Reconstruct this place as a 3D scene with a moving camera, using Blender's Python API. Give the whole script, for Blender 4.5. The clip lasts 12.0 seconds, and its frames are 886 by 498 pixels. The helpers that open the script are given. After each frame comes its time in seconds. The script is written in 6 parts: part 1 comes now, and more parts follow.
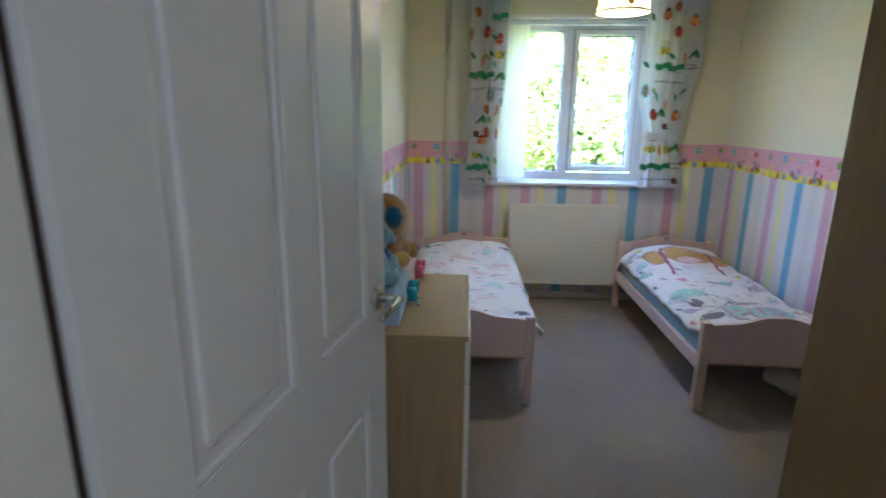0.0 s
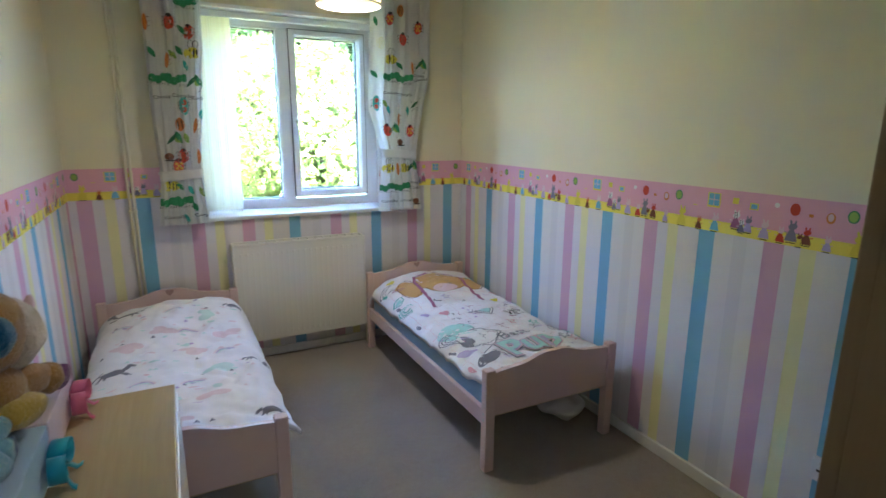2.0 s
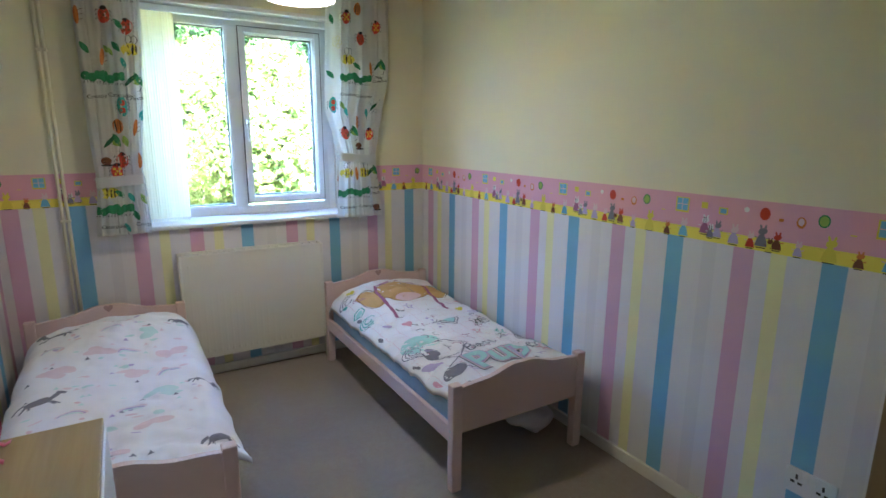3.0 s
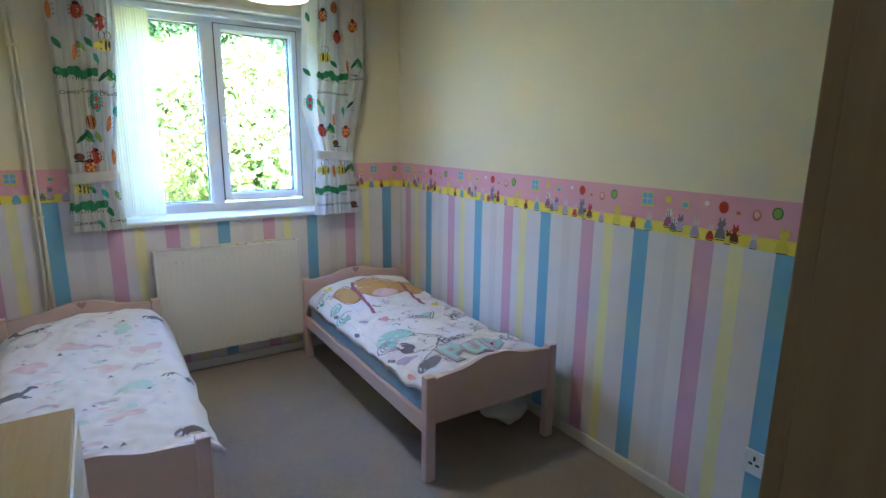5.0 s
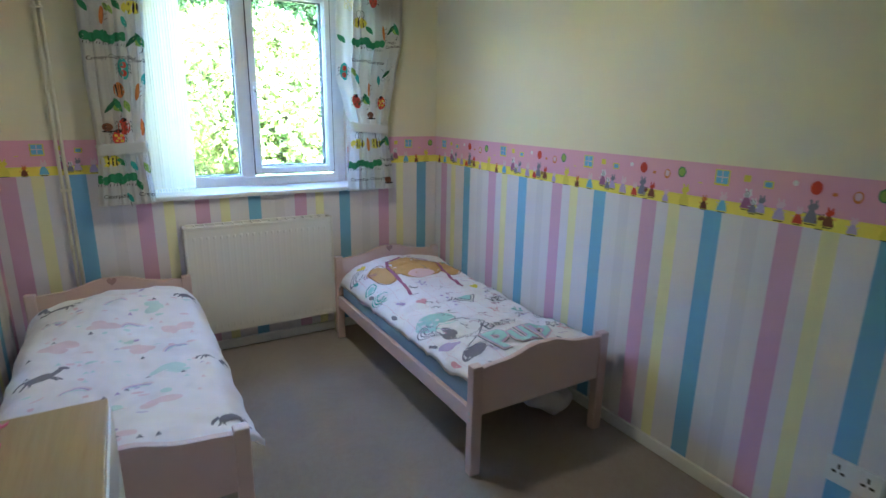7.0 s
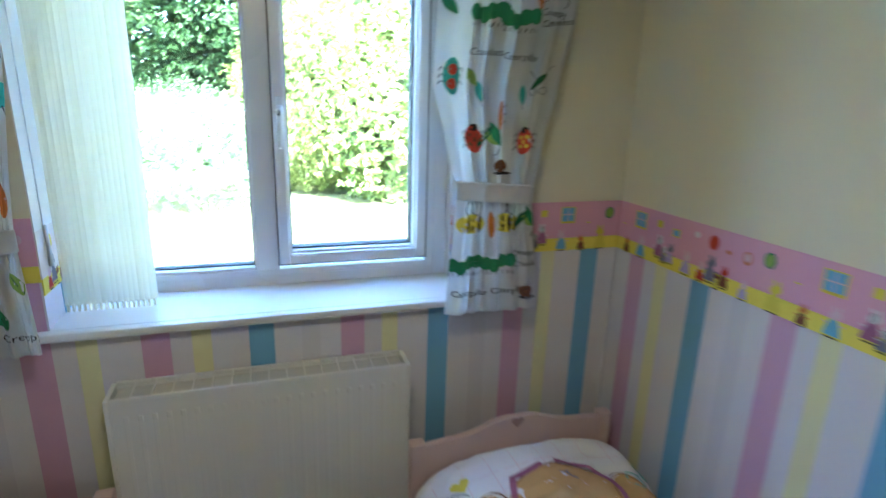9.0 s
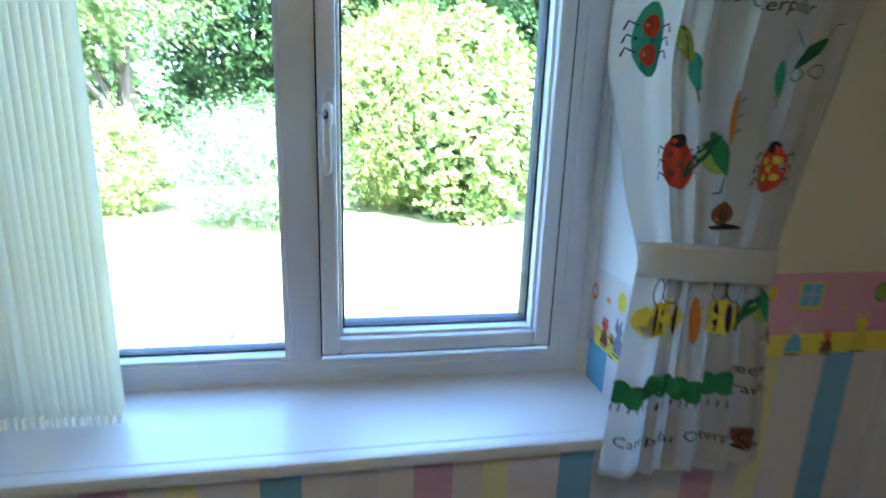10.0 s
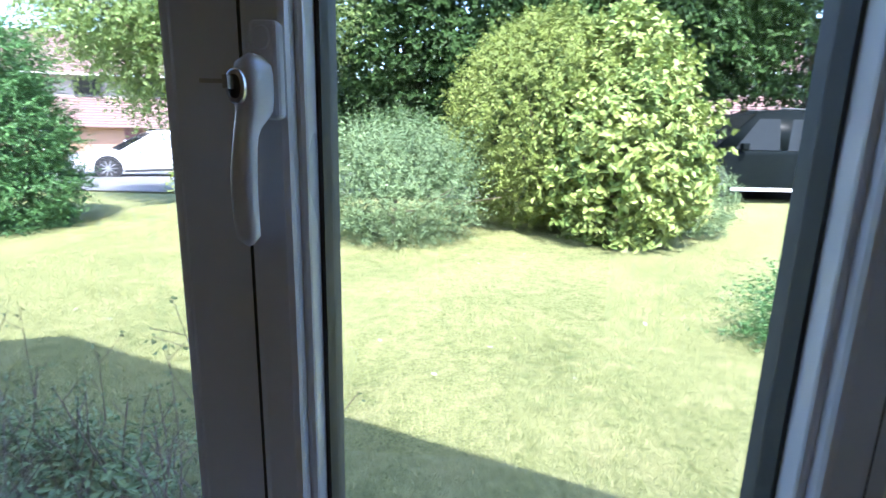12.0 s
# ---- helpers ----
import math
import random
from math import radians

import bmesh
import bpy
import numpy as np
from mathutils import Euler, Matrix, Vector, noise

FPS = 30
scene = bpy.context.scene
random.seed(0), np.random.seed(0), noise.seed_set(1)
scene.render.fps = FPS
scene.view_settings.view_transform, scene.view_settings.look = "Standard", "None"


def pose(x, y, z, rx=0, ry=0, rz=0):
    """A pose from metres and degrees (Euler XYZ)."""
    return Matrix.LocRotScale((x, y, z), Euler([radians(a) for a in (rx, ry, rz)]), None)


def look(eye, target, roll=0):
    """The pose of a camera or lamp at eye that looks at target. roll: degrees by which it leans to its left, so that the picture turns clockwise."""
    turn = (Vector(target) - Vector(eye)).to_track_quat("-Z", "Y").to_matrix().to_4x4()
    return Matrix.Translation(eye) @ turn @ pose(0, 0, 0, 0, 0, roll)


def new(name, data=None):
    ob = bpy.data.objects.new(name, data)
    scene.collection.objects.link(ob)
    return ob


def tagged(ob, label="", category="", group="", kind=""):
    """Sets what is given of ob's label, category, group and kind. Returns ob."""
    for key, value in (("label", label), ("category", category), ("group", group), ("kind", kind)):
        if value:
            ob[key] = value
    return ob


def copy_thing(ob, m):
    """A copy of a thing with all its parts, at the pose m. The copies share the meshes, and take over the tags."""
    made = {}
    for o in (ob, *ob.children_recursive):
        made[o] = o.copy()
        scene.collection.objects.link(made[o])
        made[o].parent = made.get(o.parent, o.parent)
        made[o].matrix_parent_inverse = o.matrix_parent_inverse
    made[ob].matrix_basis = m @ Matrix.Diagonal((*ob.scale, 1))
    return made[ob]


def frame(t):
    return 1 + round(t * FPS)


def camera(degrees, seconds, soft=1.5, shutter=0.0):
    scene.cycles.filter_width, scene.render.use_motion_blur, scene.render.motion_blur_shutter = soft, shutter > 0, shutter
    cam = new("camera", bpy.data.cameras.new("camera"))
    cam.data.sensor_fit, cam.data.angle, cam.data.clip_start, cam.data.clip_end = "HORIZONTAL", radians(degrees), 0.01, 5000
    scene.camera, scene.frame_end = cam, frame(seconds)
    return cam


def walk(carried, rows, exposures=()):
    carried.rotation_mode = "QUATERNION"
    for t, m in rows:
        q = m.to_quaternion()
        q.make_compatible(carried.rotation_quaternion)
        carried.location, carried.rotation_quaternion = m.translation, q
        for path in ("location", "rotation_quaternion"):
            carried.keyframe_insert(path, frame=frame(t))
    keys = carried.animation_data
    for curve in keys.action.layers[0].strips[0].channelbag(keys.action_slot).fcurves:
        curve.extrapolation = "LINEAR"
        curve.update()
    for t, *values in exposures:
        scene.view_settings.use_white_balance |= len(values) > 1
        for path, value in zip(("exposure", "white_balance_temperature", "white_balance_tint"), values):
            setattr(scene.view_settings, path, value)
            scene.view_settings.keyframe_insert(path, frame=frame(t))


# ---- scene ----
cam = camera(79.4, 12.0, shutter=0.4)
PATH = [
    (0, (-0.049, -0.146, 1.375), (-0.126, 1.792, 0.887), 0.7),
    (0.5, (-0.059, 0.032, 1.378), (0.202, 1.95, 0.877), 0.3),
    (1, (-0.014, 0.233, 1.386), (0.519, 2.116, 0.97), 0.4),
    (1.5, (0.022, 0.38, 1.372), (0.733, 2.202, 0.957), 0.4),
    (2, (0.026, 0.54, 1.398), (0.906, 2.282, 0.96), 0.3),
    (2.5, (0.05, 0.601, 1.397), (1.024, 2.296, 0.975), 0.3),
    (3, (0.079, 0.642, 1.391), (1.084, 2.319, 0.969), 0.4),
    (3.5, (0.106, 0.645, 1.395), (1.162, 2.291, 0.977), 0.4),
    (5.5, (0.08, 0.566, 1.365), (1.137, 2.211, 0.947), 0.7),
    (6, (0.071, 0.563, 1.361), (1.095, 2.226, 0.934), 0.8),
    (6.5, (0.056, 0.6, 1.363), (1.072, 2.253, 0.878), 1.0),
    (6.7, (0.051, 0.639, 1.352), (1.043, 2.302, 0.849), 1.0),
    (8.3, (0.46, 1.772, 1.367), (1.446, 3.438, 0.863), 1.0),
    (8.5, (0.529, 1.899, 1.397), (1.472, 3.595, 0.917), 1.2),
    (9, (0.703, 2.359, 1.486), (1.323, 4.184, 0.954), 1.9),
    (9.5, (0.686, 2.772, 1.482), (1.233, 4.61, 0.911), 2.4),
    (10, (0.779, 3.039, 1.444), (1.144, 4.945, 0.962), 2.0),
    (10.5, (0.877, 3.25, 1.414), (1.051, 5.211, 1.057), 1.8),
    (11, (0.908, 3.469, 1.41), (0.963, 5.429, 1.014), 1.0),
    (11.5, (0.898, 3.61, 1.415), (0.917, 5.561, 0.974), 1.2),
    (12, (0.911, 3.665, 1.419), (0.761, 5.608, 0.968), 1.4),
]
EXPOSURES = [(0, 6.0, 5030, 11), (1.5, 6.07, 5180, 12), (3.5, 6.07, 5150, 12), (5.5, 6.07, 4880, 11), (6.5, 6.07, 4950, 10), (8.5, 5.7, 4880, 10), (9.5, 5.36, 5080, 9), (10, 4.98, 5060, 9), (10.5, 4.74, 5000, 8), (11, 4.15, 5300, 11), (11.5, 3.38, 5380, 12), (12, 2.86, 5500, 18)]
walk(cam, [(t, look(eye, target, roll)) for t, eye, target, roll in PATH], EXPOSURES)

# ---- exposure, world and sun ----
world = bpy.data.worlds.new("sky")
scene.world = world
world.use_nodes = True
wn = world.node_tree.nodes
sky = wn.new("ShaderNodeTexSky")
sky.sky_type = "NISHITA"
sky.sun_disc = False
sky.sun_elevation = radians(59)
sky.sun_rotation = radians(172)
sky.air_density, sky.dust_density = 1.0, 1.5
world.node_tree.links.new(sky.outputs[0], wn["Background"].inputs[0])
wn["Background"].inputs[1].default_value = 0.15

sun = new("sun", bpy.data.lights.new("sun", "SUN"))
sun.data.energy, sun.data.angle, sun.data.color = 3.0, radians(0.6), (1.0, 0.95, 0.86)
sun.matrix_world = look((0.4, -3.0, 5.0), (0, 0, 0))


def area(name, w, h, energy, color, m):
    ob = new(name, bpy.data.lights.new(name, "AREA"))
    ob.data.shape, ob.data.size, ob.data.size_y, ob.data.energy, ob.data.color = "RECTANGLE", w, h, energy, color
    ob.matrix_world = m
    return ob




LAMP_W = 0.33   # watts of the pendant bulb
# unseen fill lamp under the hall ceiling, added to light the open door
area("hall_ceiling_light", 0.3, 0.3, 0.18, (1.0, 0.95, 0.88), look((0.3, -1.0, 2.24), (0.3, -1.0, 0)))

# ---- materials ----


class Mat:
    """A node material with short ways to add nodes."""

    def __init__(self, name, rough=0.6, metal=0.0, spec=0.5):
        self.m = bpy.data.materials.new(name)
        self.m.use_nodes = True
        self.t = self.m.node_tree
        self.b = self.t.nodes["Principled BSDF"]
        self.b.inputs["Roughness"].default_value = rough
        self.b.inputs["Metallic"].default_value = metal
        self.b.inputs["Specular IOR Level"].default_value = spec

    def n(self, kind, **kw):
        node = self.t.nodes.new("ShaderNode" + kind)
        for k, v in kw.items():
            if k in node.inputs:
                self.put(node.inputs[k], v)
        return node

    def put(self, sock, v):
        if isinstance(v, bpy.types.NodeSocket):
            self.t.links.new(v, sock)
        else:
            sock.default_value = v

    def math(self, op, a, b=0.0, c=0.0):
        node = self.t.nodes.new("ShaderNodeMath")
        node.operation = op
        for s, v in zip(node.inputs, (a, b, c)):
            self.put(s, v)
        return node.outputs[0]

    def mix(self, f, a, b):
        node = self.t.nodes.new("ShaderNodeMix")
        node.data_type = "RGBA"
        self.put(node.inputs[0], f)
        self.put(node.inputs[6], a if isinstance(a, bpy.types.NodeSocket) else (*a, 1))
        self.put(node.inputs[7], b if isinstance(b, bpy.types.NodeSocket) else (*b, 1))
        return node.outputs[2]

    def coord(self, kind="Object", scale=None):
        out = self.t.nodes.new("ShaderNodeTexCoord").outputs[kind]
        if scale:
            mp = self.t.nodes.new("ShaderNodeMapping")
            mp.inputs["Scale"].default_value = scale
            self.t.links.new(out, mp.inputs[0])
            out = mp.outputs[0]
        return out

    def noise(self, scale, detail=4.0, vec=None, rough=0.55, dist=0.0):
        node = self.n("TexNoise", Scale=scale, Detail=detail, Roughness=rough, Distortion=dist)
        self.put(node.inputs["Vector"], vec if vec is not None else self.coord())
        return node.outputs[0]

    def ramp(self, v, lo, hi):
        node = self.t.nodes.new("ShaderNodeMapRange")
        self.put(node.inputs[0], v)
        node.inputs[1].default_value, node.inputs[2].default_value = lo, hi
        return node.outputs[0]

    def color(self, v):
        self.put(self.b.inputs["Base Color"], v if isinstance(v, bpy.types.NodeSocket) else (*v, 1))
        return self

    def rough(self, v):
        self.put(self.b.inputs["Roughness"], v)
        return self

    def bump(self, v, strength=0.3, dist=0.002):
        node = self.n("Bump", Strength=strength, Distance=dist, Height=v)
        self.t.links.new(node.outputs[0], self.b.inputs["Normal"])
        return self

    def done(self):
        return self.m


def paint(name, c, rough=0.5, wear=0.06, grain=180, bump=0.1):
    """Painted or plain surface with faint mottling at two scales."""
    k = Mat(name, rough)
    big, fine = k.noise(2.3, 3), k.noise(grain, 3)
    a = tuple(x * (1 - wear) for x in c)
    b = tuple(min(1, x * (1 + wear * 0.6)) for x in c)
    k.color(k.mix(k.math("ADD", k.math("MULTIPLY", big, 0.7), k.math("MULTIPLY", fine, 0.3)), a, b))
    k.rough(k.math("ADD", k.math("MULTIPLY", big, 0.15), rough - 0.07))
    k.bump(fine, bump, 0.001)
    return k.done()


def wood(name, c, dark, axis, rough=0.45, scale=1.0):
    """Wood grain that runs along the given axis."""
    k = Mat(name, rough)
    s = [14 * scale] * 3
    s["xyz".index(axis)] = 0.9 * scale
    v = k.coord("Object", s)
    g = k.noise(3.2, 6, v, 0.62, 0.6)
    s2 = [90 * scale] * 3
    s2["xyz".index(axis)] = 3.0 * scale
    f = k.noise(2.0, 3, k.coord("Object", s2))
    m = k.math("ADD", k.math("MULTIPLY", k.ramp(g, 0.3, 0.72), 0.7), k.math("MULTIPLY", f, 0.3))
    k.color(k.mix(m, dark, c))
    k.bump(f, 0.12, 0.001)
    return k.done()


def fabric(name, c, rough=0.9, weave=420, wrinkle=9.0, wear=0.06, through_light=0.0):
    k = Mat(name, rough, spec=0.2)
    big, fine = k.noise(wrinkle, 4), k.noise(weave, 2)
    k.color(k.mix(big, tuple(x * (1 - wear) for x in c), tuple(min(1, x * (1 + wear)) for x in c)))
    k.bump(k.math("ADD", k.math("MULTIPLY", fine, 0.25), k.math("MULTIPLY", big, 0.75)), 0.4, 0.006)
    k.b.inputs["Sheen Weight"].default_value = 0.15
    if through_light:
        tr = k.n("BsdfTranslucent", Color=(*c, 1))
        mx = k.n("MixShader")
        mx.inputs[0].default_value = through_light
        k.t.links.new(k.b.outputs[0], mx.inputs[1])
        k.t.links.new(tr.outputs[0], mx.inputs[2])
        k.t.links.new(mx.outputs[0], k.t.nodes["Material Output"].inputs[0])
    return k.done()


def leaf(name, dark, light, trans=0.3, gloss=0.3):
    k = Mat(name, 0.55, spec=gloss)
    r = k.t.nodes.new("ShaderNodeNewGeometry").outputs["Random Per Island"]
    n = k.noise(1.3, 2)
    c = k.mix(k.math("ADD", k.math("MULTIPLY", r, 0.6), k.math("MULTIPLY", k.ramp(n, 0.3, 0.7), 0.4)), dark, light)
    k.color(c)
    tr = k.n("BsdfTranslucent", Color=c)
    mx = k.n("MixShader")
    mx.inputs[0].default_value = trans
    k.t.links.new(k.b.outputs[0], mx.inputs[1])
    k.t.links.new(tr.outputs[0], mx.inputs[2])
    k.t.links.new(mx.outputs[0], k.t.nodes["Material Output"].inputs[0])
    return k.done()


CREAM, WHITE = (0.78, 0.74, 0.56), (0.80, 0.80, 0.78)
BLUE, PINK, YELLOW = (0.20, 0.45, 0.68), (0.64, 0.38, 0.56), (0.80, 0.78, 0.36)
PAPER, LILAC = (0.76, 0.74, 0.76), (0.70, 0.68, 0.73)


def wallpaper(name, axis, pieces):
    """Cream paint over a striped paper. pieces: rising (start, centre of a blue stripe, direction) along the axis."""
    k = Mat(name, 0.75, spec=0.25)
    sep = k.n("SeparateXYZ", Vector=k.coord())
    p = sep.outputs["XYZ".index(axis.upper())]
    z = sep.outputs[2]
    u = None
    for start, centre, way in pieces:
        this = k.math("MULTIPLY", k.math("SUBTRACT", p, centre), way / 0.527)
        if u is None:
            u = this
        else:
            on = k.math("GREATER_THAN", p, start)
            u = k.math("ADD", k.math("MULTIPLY", this, on), k.math("MULTIPLY", u, k.math("SUBTRACT", 1.0, on)))
    u = k.math("ADD", k.math("FRACT", k.math("ADD", u, 40.25)), -0.25)

    def band(centre, width):
        d = k.math("ABSOLUTE", k.math("SUBTRACT", u, centre))
        return k.math("LESS_THAN", d, width / 2)
    grain = k.noise(240, 3)
    cloud = k.noise(1.7, 4)
    c = k.mix(k.math("MULTIPLY", grain, 1.0), PAPER, LILAC)
    c = k.mix(k.math("MULTIPLY", band(0.26, 0.10), 0.45), c, (0.62, 0.60, 0.64))
    c = k.mix(k.math("MULTIPLY", band(0.735, 0.155), 0.74), c, YELLOW)
    c = k.mix(k.math("MULTIPLY", band(0.49, 0.132), 0.92), c, PINK)
    c = k.mix(k.math("MULTIPLY", band(0.0, 0.128), 0.95), c, BLUE)
    up = k.math("GREATER_THAN", z, 1.10)
    c = k.mix(up, c, k.mix(cloud, CREAM, tuple(x * 0.95 for x in CREAM)))
    k.color(c)
    k.bump(k.math("ADD", k.math("MULTIPLY", grain, 0.5), k.math("MULTIPLY", cloud, 0.5)), 0.12, 0.002)
    return k.done()


M_WALL_R = wallpaper("striped_paper_side", "y", [(0, 2.402, -1)])
M_WALL_L = wallpaper("striped_paper_side_b", "y", [(0, 2.50, 1)])
M_WALL_W = wallpaper("striped_paper_window", "x", [(-9, -0.128, 1), (0.33, 0.671, 1)])
M_CREAM = paint("cream_wall_paint", CREAM, 0.8, 0.05, 150, 0.15)
M_CEIL = paint("white_ceiling_paint", (0.78, 0.78, 0.74), 0.9, 0.05, 90, 0.25)
M_WHITE = paint("white_gloss_paint", WHITE, 0.35, 0.05, 60, 0.05)
M_DOOR = paint("white_door_paint", (0.74, 0.74, 0.76), 0.33, 0.05, 40, 0.08)
M_UPVC = paint("white_plastic_frame", (0.76, 0.78, 0.82), 0.28, 0.03, 30, 0.03)
M_SILL = paint("white_sill_paint", (0.80, 0.81, 0.82), 0.3, 0.04, 50, 0.05)
M_RAD = paint("white_radiator_enamel", (0.78, 0.77, 0.74), 0.35, 0.04, 40, 0.04)
M_BED = paint("pale_pink_paint", (0.67, 0.51, 0.50), 0.42, 0.06, 70, 0.08)
M_OAK = wood("pale_oak_top", (0.50, 0.39, 0.22), (0.40, 0.29, 0.15), "y")
M_OAK_SIDE = wood("pale_oak_side", (0.46, 0.36, 0.21), (0.36, 0.27, 0.15), "z")
M_WARD = wood("oak_effect_wardrobe", (0.36, 0.26, 0.14), (0.26, 0.18, 0.095), "z", 0.42, 0.8)
M_RUBBER = paint("black_rubber_seal", (0.03, 0.035, 0.04), 0.6)
M_DARK = paint("dark_metal", (0.05, 0.05, 0.05), 0.4)
M_STEEL = Mat("brushed_steel", 0.28, 1.0).color((0.55, 0.55, 0.54)).done()
M_PIPE = paint("cream_pipe_paint", (0.74, 0.70, 0.55), 0.4)
M_BLUE_SHEET = fabric("blue_cotton_sheet", (0.30, 0.45, 0.62))
M_DUVET = fabric("white_printed_cotton", (0.80, 0.79, 0.83), 0.9, 420, 7.0, 0.04)
M_CURTAIN = fabric("white_curtain_cotton", (0.80, 0.80, 0.79), 0.9, 380, 6.0, 0.04, 0.45)


def carpet():
    k = Mat("taupe_carpet", 0.95, spec=0.1)
    fine, mid, big = k.noise(520, 3), k.noise(38, 4), k.noise(1.6, 4)
    m = k.math("ADD", k.math("MULTIPLY", big, 0.5), k.math("ADD", k.math("MULTIPLY", mid, 0.3), k.math("MULTIPLY", fine, 0.2)))
    k.color(k.mix(k.ramp(m, 0.3, 0.7), (0.265, 0.222, 0.187), (0.40, 0.345, 0.305)))
    k.bump(k.math("ADD", fine, k.math("MULTIPLY", mid, 0.8)), 0.7, 0.006)
    k.b.inputs["Sheen Weight"].default_value = 0.3
    return k.done()


def glass():
    k = Mat("clear_window_glass", 0.0)
    k.color((0.98, 1.0, 0.99))
    k.b.inputs["Transmission Weight"].default_value = 1.0
    k.b.inputs["IOR"].default_value = 1.45
    return k.done()


def lawn():
    k = Mat("mown_grass", 0.9, spec=0.15)
    v = k.coord()
    fine, mid, big = k.noise(55, 6, v, 0.8), k.noise(9, 5, v, 0.7), k.noise(0.9, 4, v)
    m = k.math("ADD", k.math("MULTIPLY", fine, 0.62), k.math("ADD", k.math("MULTIPLY", mid, 0.2), k.math("MULTIPLY", big, 0.18)))
    c = k.mix(k.ramp(m, 0.40, 0.60), (0.085, 0.11, 0.03), (0.36, 0.36, 0.145))
    c = k.mix(k.math("MULTIPLY", k.ramp(k.noise(4.5, 7, v, 0.7), 0.48, 0.72), 0.5), c, (0.38, 0.345, 0.165))
    c = k.mix(k.math("MULTIPLY", k.ramp(k.noise(2.3, 6, v, 0.65), 0.52, 0.72), 0.25), c, (0.15, 0.19, 0.065))
    k.color(c)
    k.bump(k.math("ADD", fine, mid), 1.0, 0.04)
    return k.done()


M_CARPET, M_GLASS, M_LAWN = carpet(), glass(), lawn()
M_ASPHALT = paint("grey_asphalt", (0.27, 0.265, 0.26), 0.9, 0.2, 120, 0.4)

# ---- mesh helpers ----


def bx(bm, x0, x1, y0, y1, z0, z1, bevel=0.0, seg=2):
    """Adds a box, with its edges rounded, to bm."""
    made = bmesh.ops.create_cube(bm, size=1.0, matrix=Matrix.LocRotScale(
        ((x0 + x1) / 2, (y0 + y1) / 2, (z0 + z1) / 2), None, (x1 - x0, y1 - y0, z1 - z0)))
    if bevel:
        edges = list({e for v in made["verts"] for e in v.link_edges})
        bmesh.ops.bevel(bm, geom=edges, offset=bevel, segments=seg, affect="EDGES", profile=0.6)
    return bm


def box(x0, x1, y0, y1, z0, z1, bevel=0.0, seg=2):
    return bx(bmesh.new(), x0, x1, y0, y1, z0, z1, bevel, seg)


def rod(bm, a, b, r, r2=None, sides=12):
    a, b = Vector(a), Vector(b)
    m = Matrix.Translation((a + b) / 2) @ (b - a).to_track_quat("Z", "Y").to_matrix().to_4x4()
    bmesh.ops.create_cone(bm, cap_ends=True, segments=sides, radius1=r, radius2=r if r2 is None else r2, depth=(b - a).length, matrix=m)
    return bm


def ball(bm, c, r, u=16, v=10, rot=(0, 0, 0)):
    m = pose(*c, *rot) @ Matrix.Diagonal((*r, 1))
    bmesh.ops.create_uvsphere(bm, u_segments=u, v_segments=v, radius=1, matrix=m)
    return bm


def prism(bm, outline, axis, lo, hi):
    """Extrudes a closed 2D outline along an axis (x: yz, y: xz, z: xy)."""
    def at(p, d):
        return {"x": (d, p[0], p[1]), "y": (p[0], d, p[1]), "z": (p[0], p[1], d)}[axis]
    a = [bm.verts.new(at(p, lo)) for p in outline]
    b = [bm.verts.new(at(p, hi)) for p in outline]
    bm.faces.new(a)
    bm.faces.new(b[::-1])
    for i in range(len(a)):
        j = (i + 1) % len(a)
        bm.faces.new((a[i], b[i], b[j], a[j]))
    bmesh.ops.recalc_face_normals(bm, faces=bm.faces[:])
    return bm


def mesh(name, bm, material, smooth=False):
    me = bpy.data.meshes.new(name)
    bm.to_mesh(me)
    bm.free()
    for m in material if isinstance(material, (list, tuple)) else [material]:
        me.materials.append(m)
    if smooth:
        for p in me.polygons:
            p.use_smooth = True
    return me


def part(name, bm, material, parent, label="", smooth=False):
    """One mesh object under a thing or a part."""
    ob = new(name, mesh(name, bm, material, smooth))
    ob.parent = parent
    return tagged(ob, label=label)


def thing(name, at, label, category, group="", turn=0.0):
    ob = new(name)
    ob.empty_display_size = 0.1
    ob.matrix_world = pose(*at, 0, 0, turn)
    return tagged(ob, label, category, group)


def single(name, bm, material, label, category, kind="", smooth=False):
    return tagged(new(name, mesh(name, bm, material, smooth)), label, category, kind=kind)


def structure(name, bm, material, label="", smooth=False):
    return single(name, bm, material, label, "", "structure", smooth)


# ---- room shell ----
XL, XR, YB, YW, ZC = -0.468, 1.83, 0.22, 3.84, 2.26
WX0, WX1, WZ0, WZ1, YO = 0.17, 1.300, 0.874, 2.045, 4.12   # window opening and outer face

structure("floor", box(XL - 0.1, XR + 0.1, YB - 0.001, YW + 0.05, -0.12, 0.0), M_CARPET, "taupe cut-pile carpet over the bedroom floor")
structure("ceiling", box(XL - 0.1, XR + 0.1, YB - 0.1, YW + 0.10, ZC, ZC + 0.1), M_CEIL, "white painted bedroom ceiling")
structure("wall_east", box(XR, XR + 0.12, YB - 0.1, YW + 0.28, -0.12, ZC), M_WALL_R, "cream wall with pastel striped paper below")
structure("wall_west", box(XL - 0.12, XL, YB - 0.1, YW + 0.28, -0.12, ZC), M_WALL_L, "cream wall with pastel striped paper below")
bm = bmesh.new()
bx(bm, XL, WX0, YW, YO, -0.12, ZC)
bx(bm, WX1, XR, YW, YO, -0.12, ZC)
bx(bm, WX0, WX1, YW, YO, -0.12, WZ0)
bx(bm, WX0, WX1, YW, YO, WZ1, ZC)
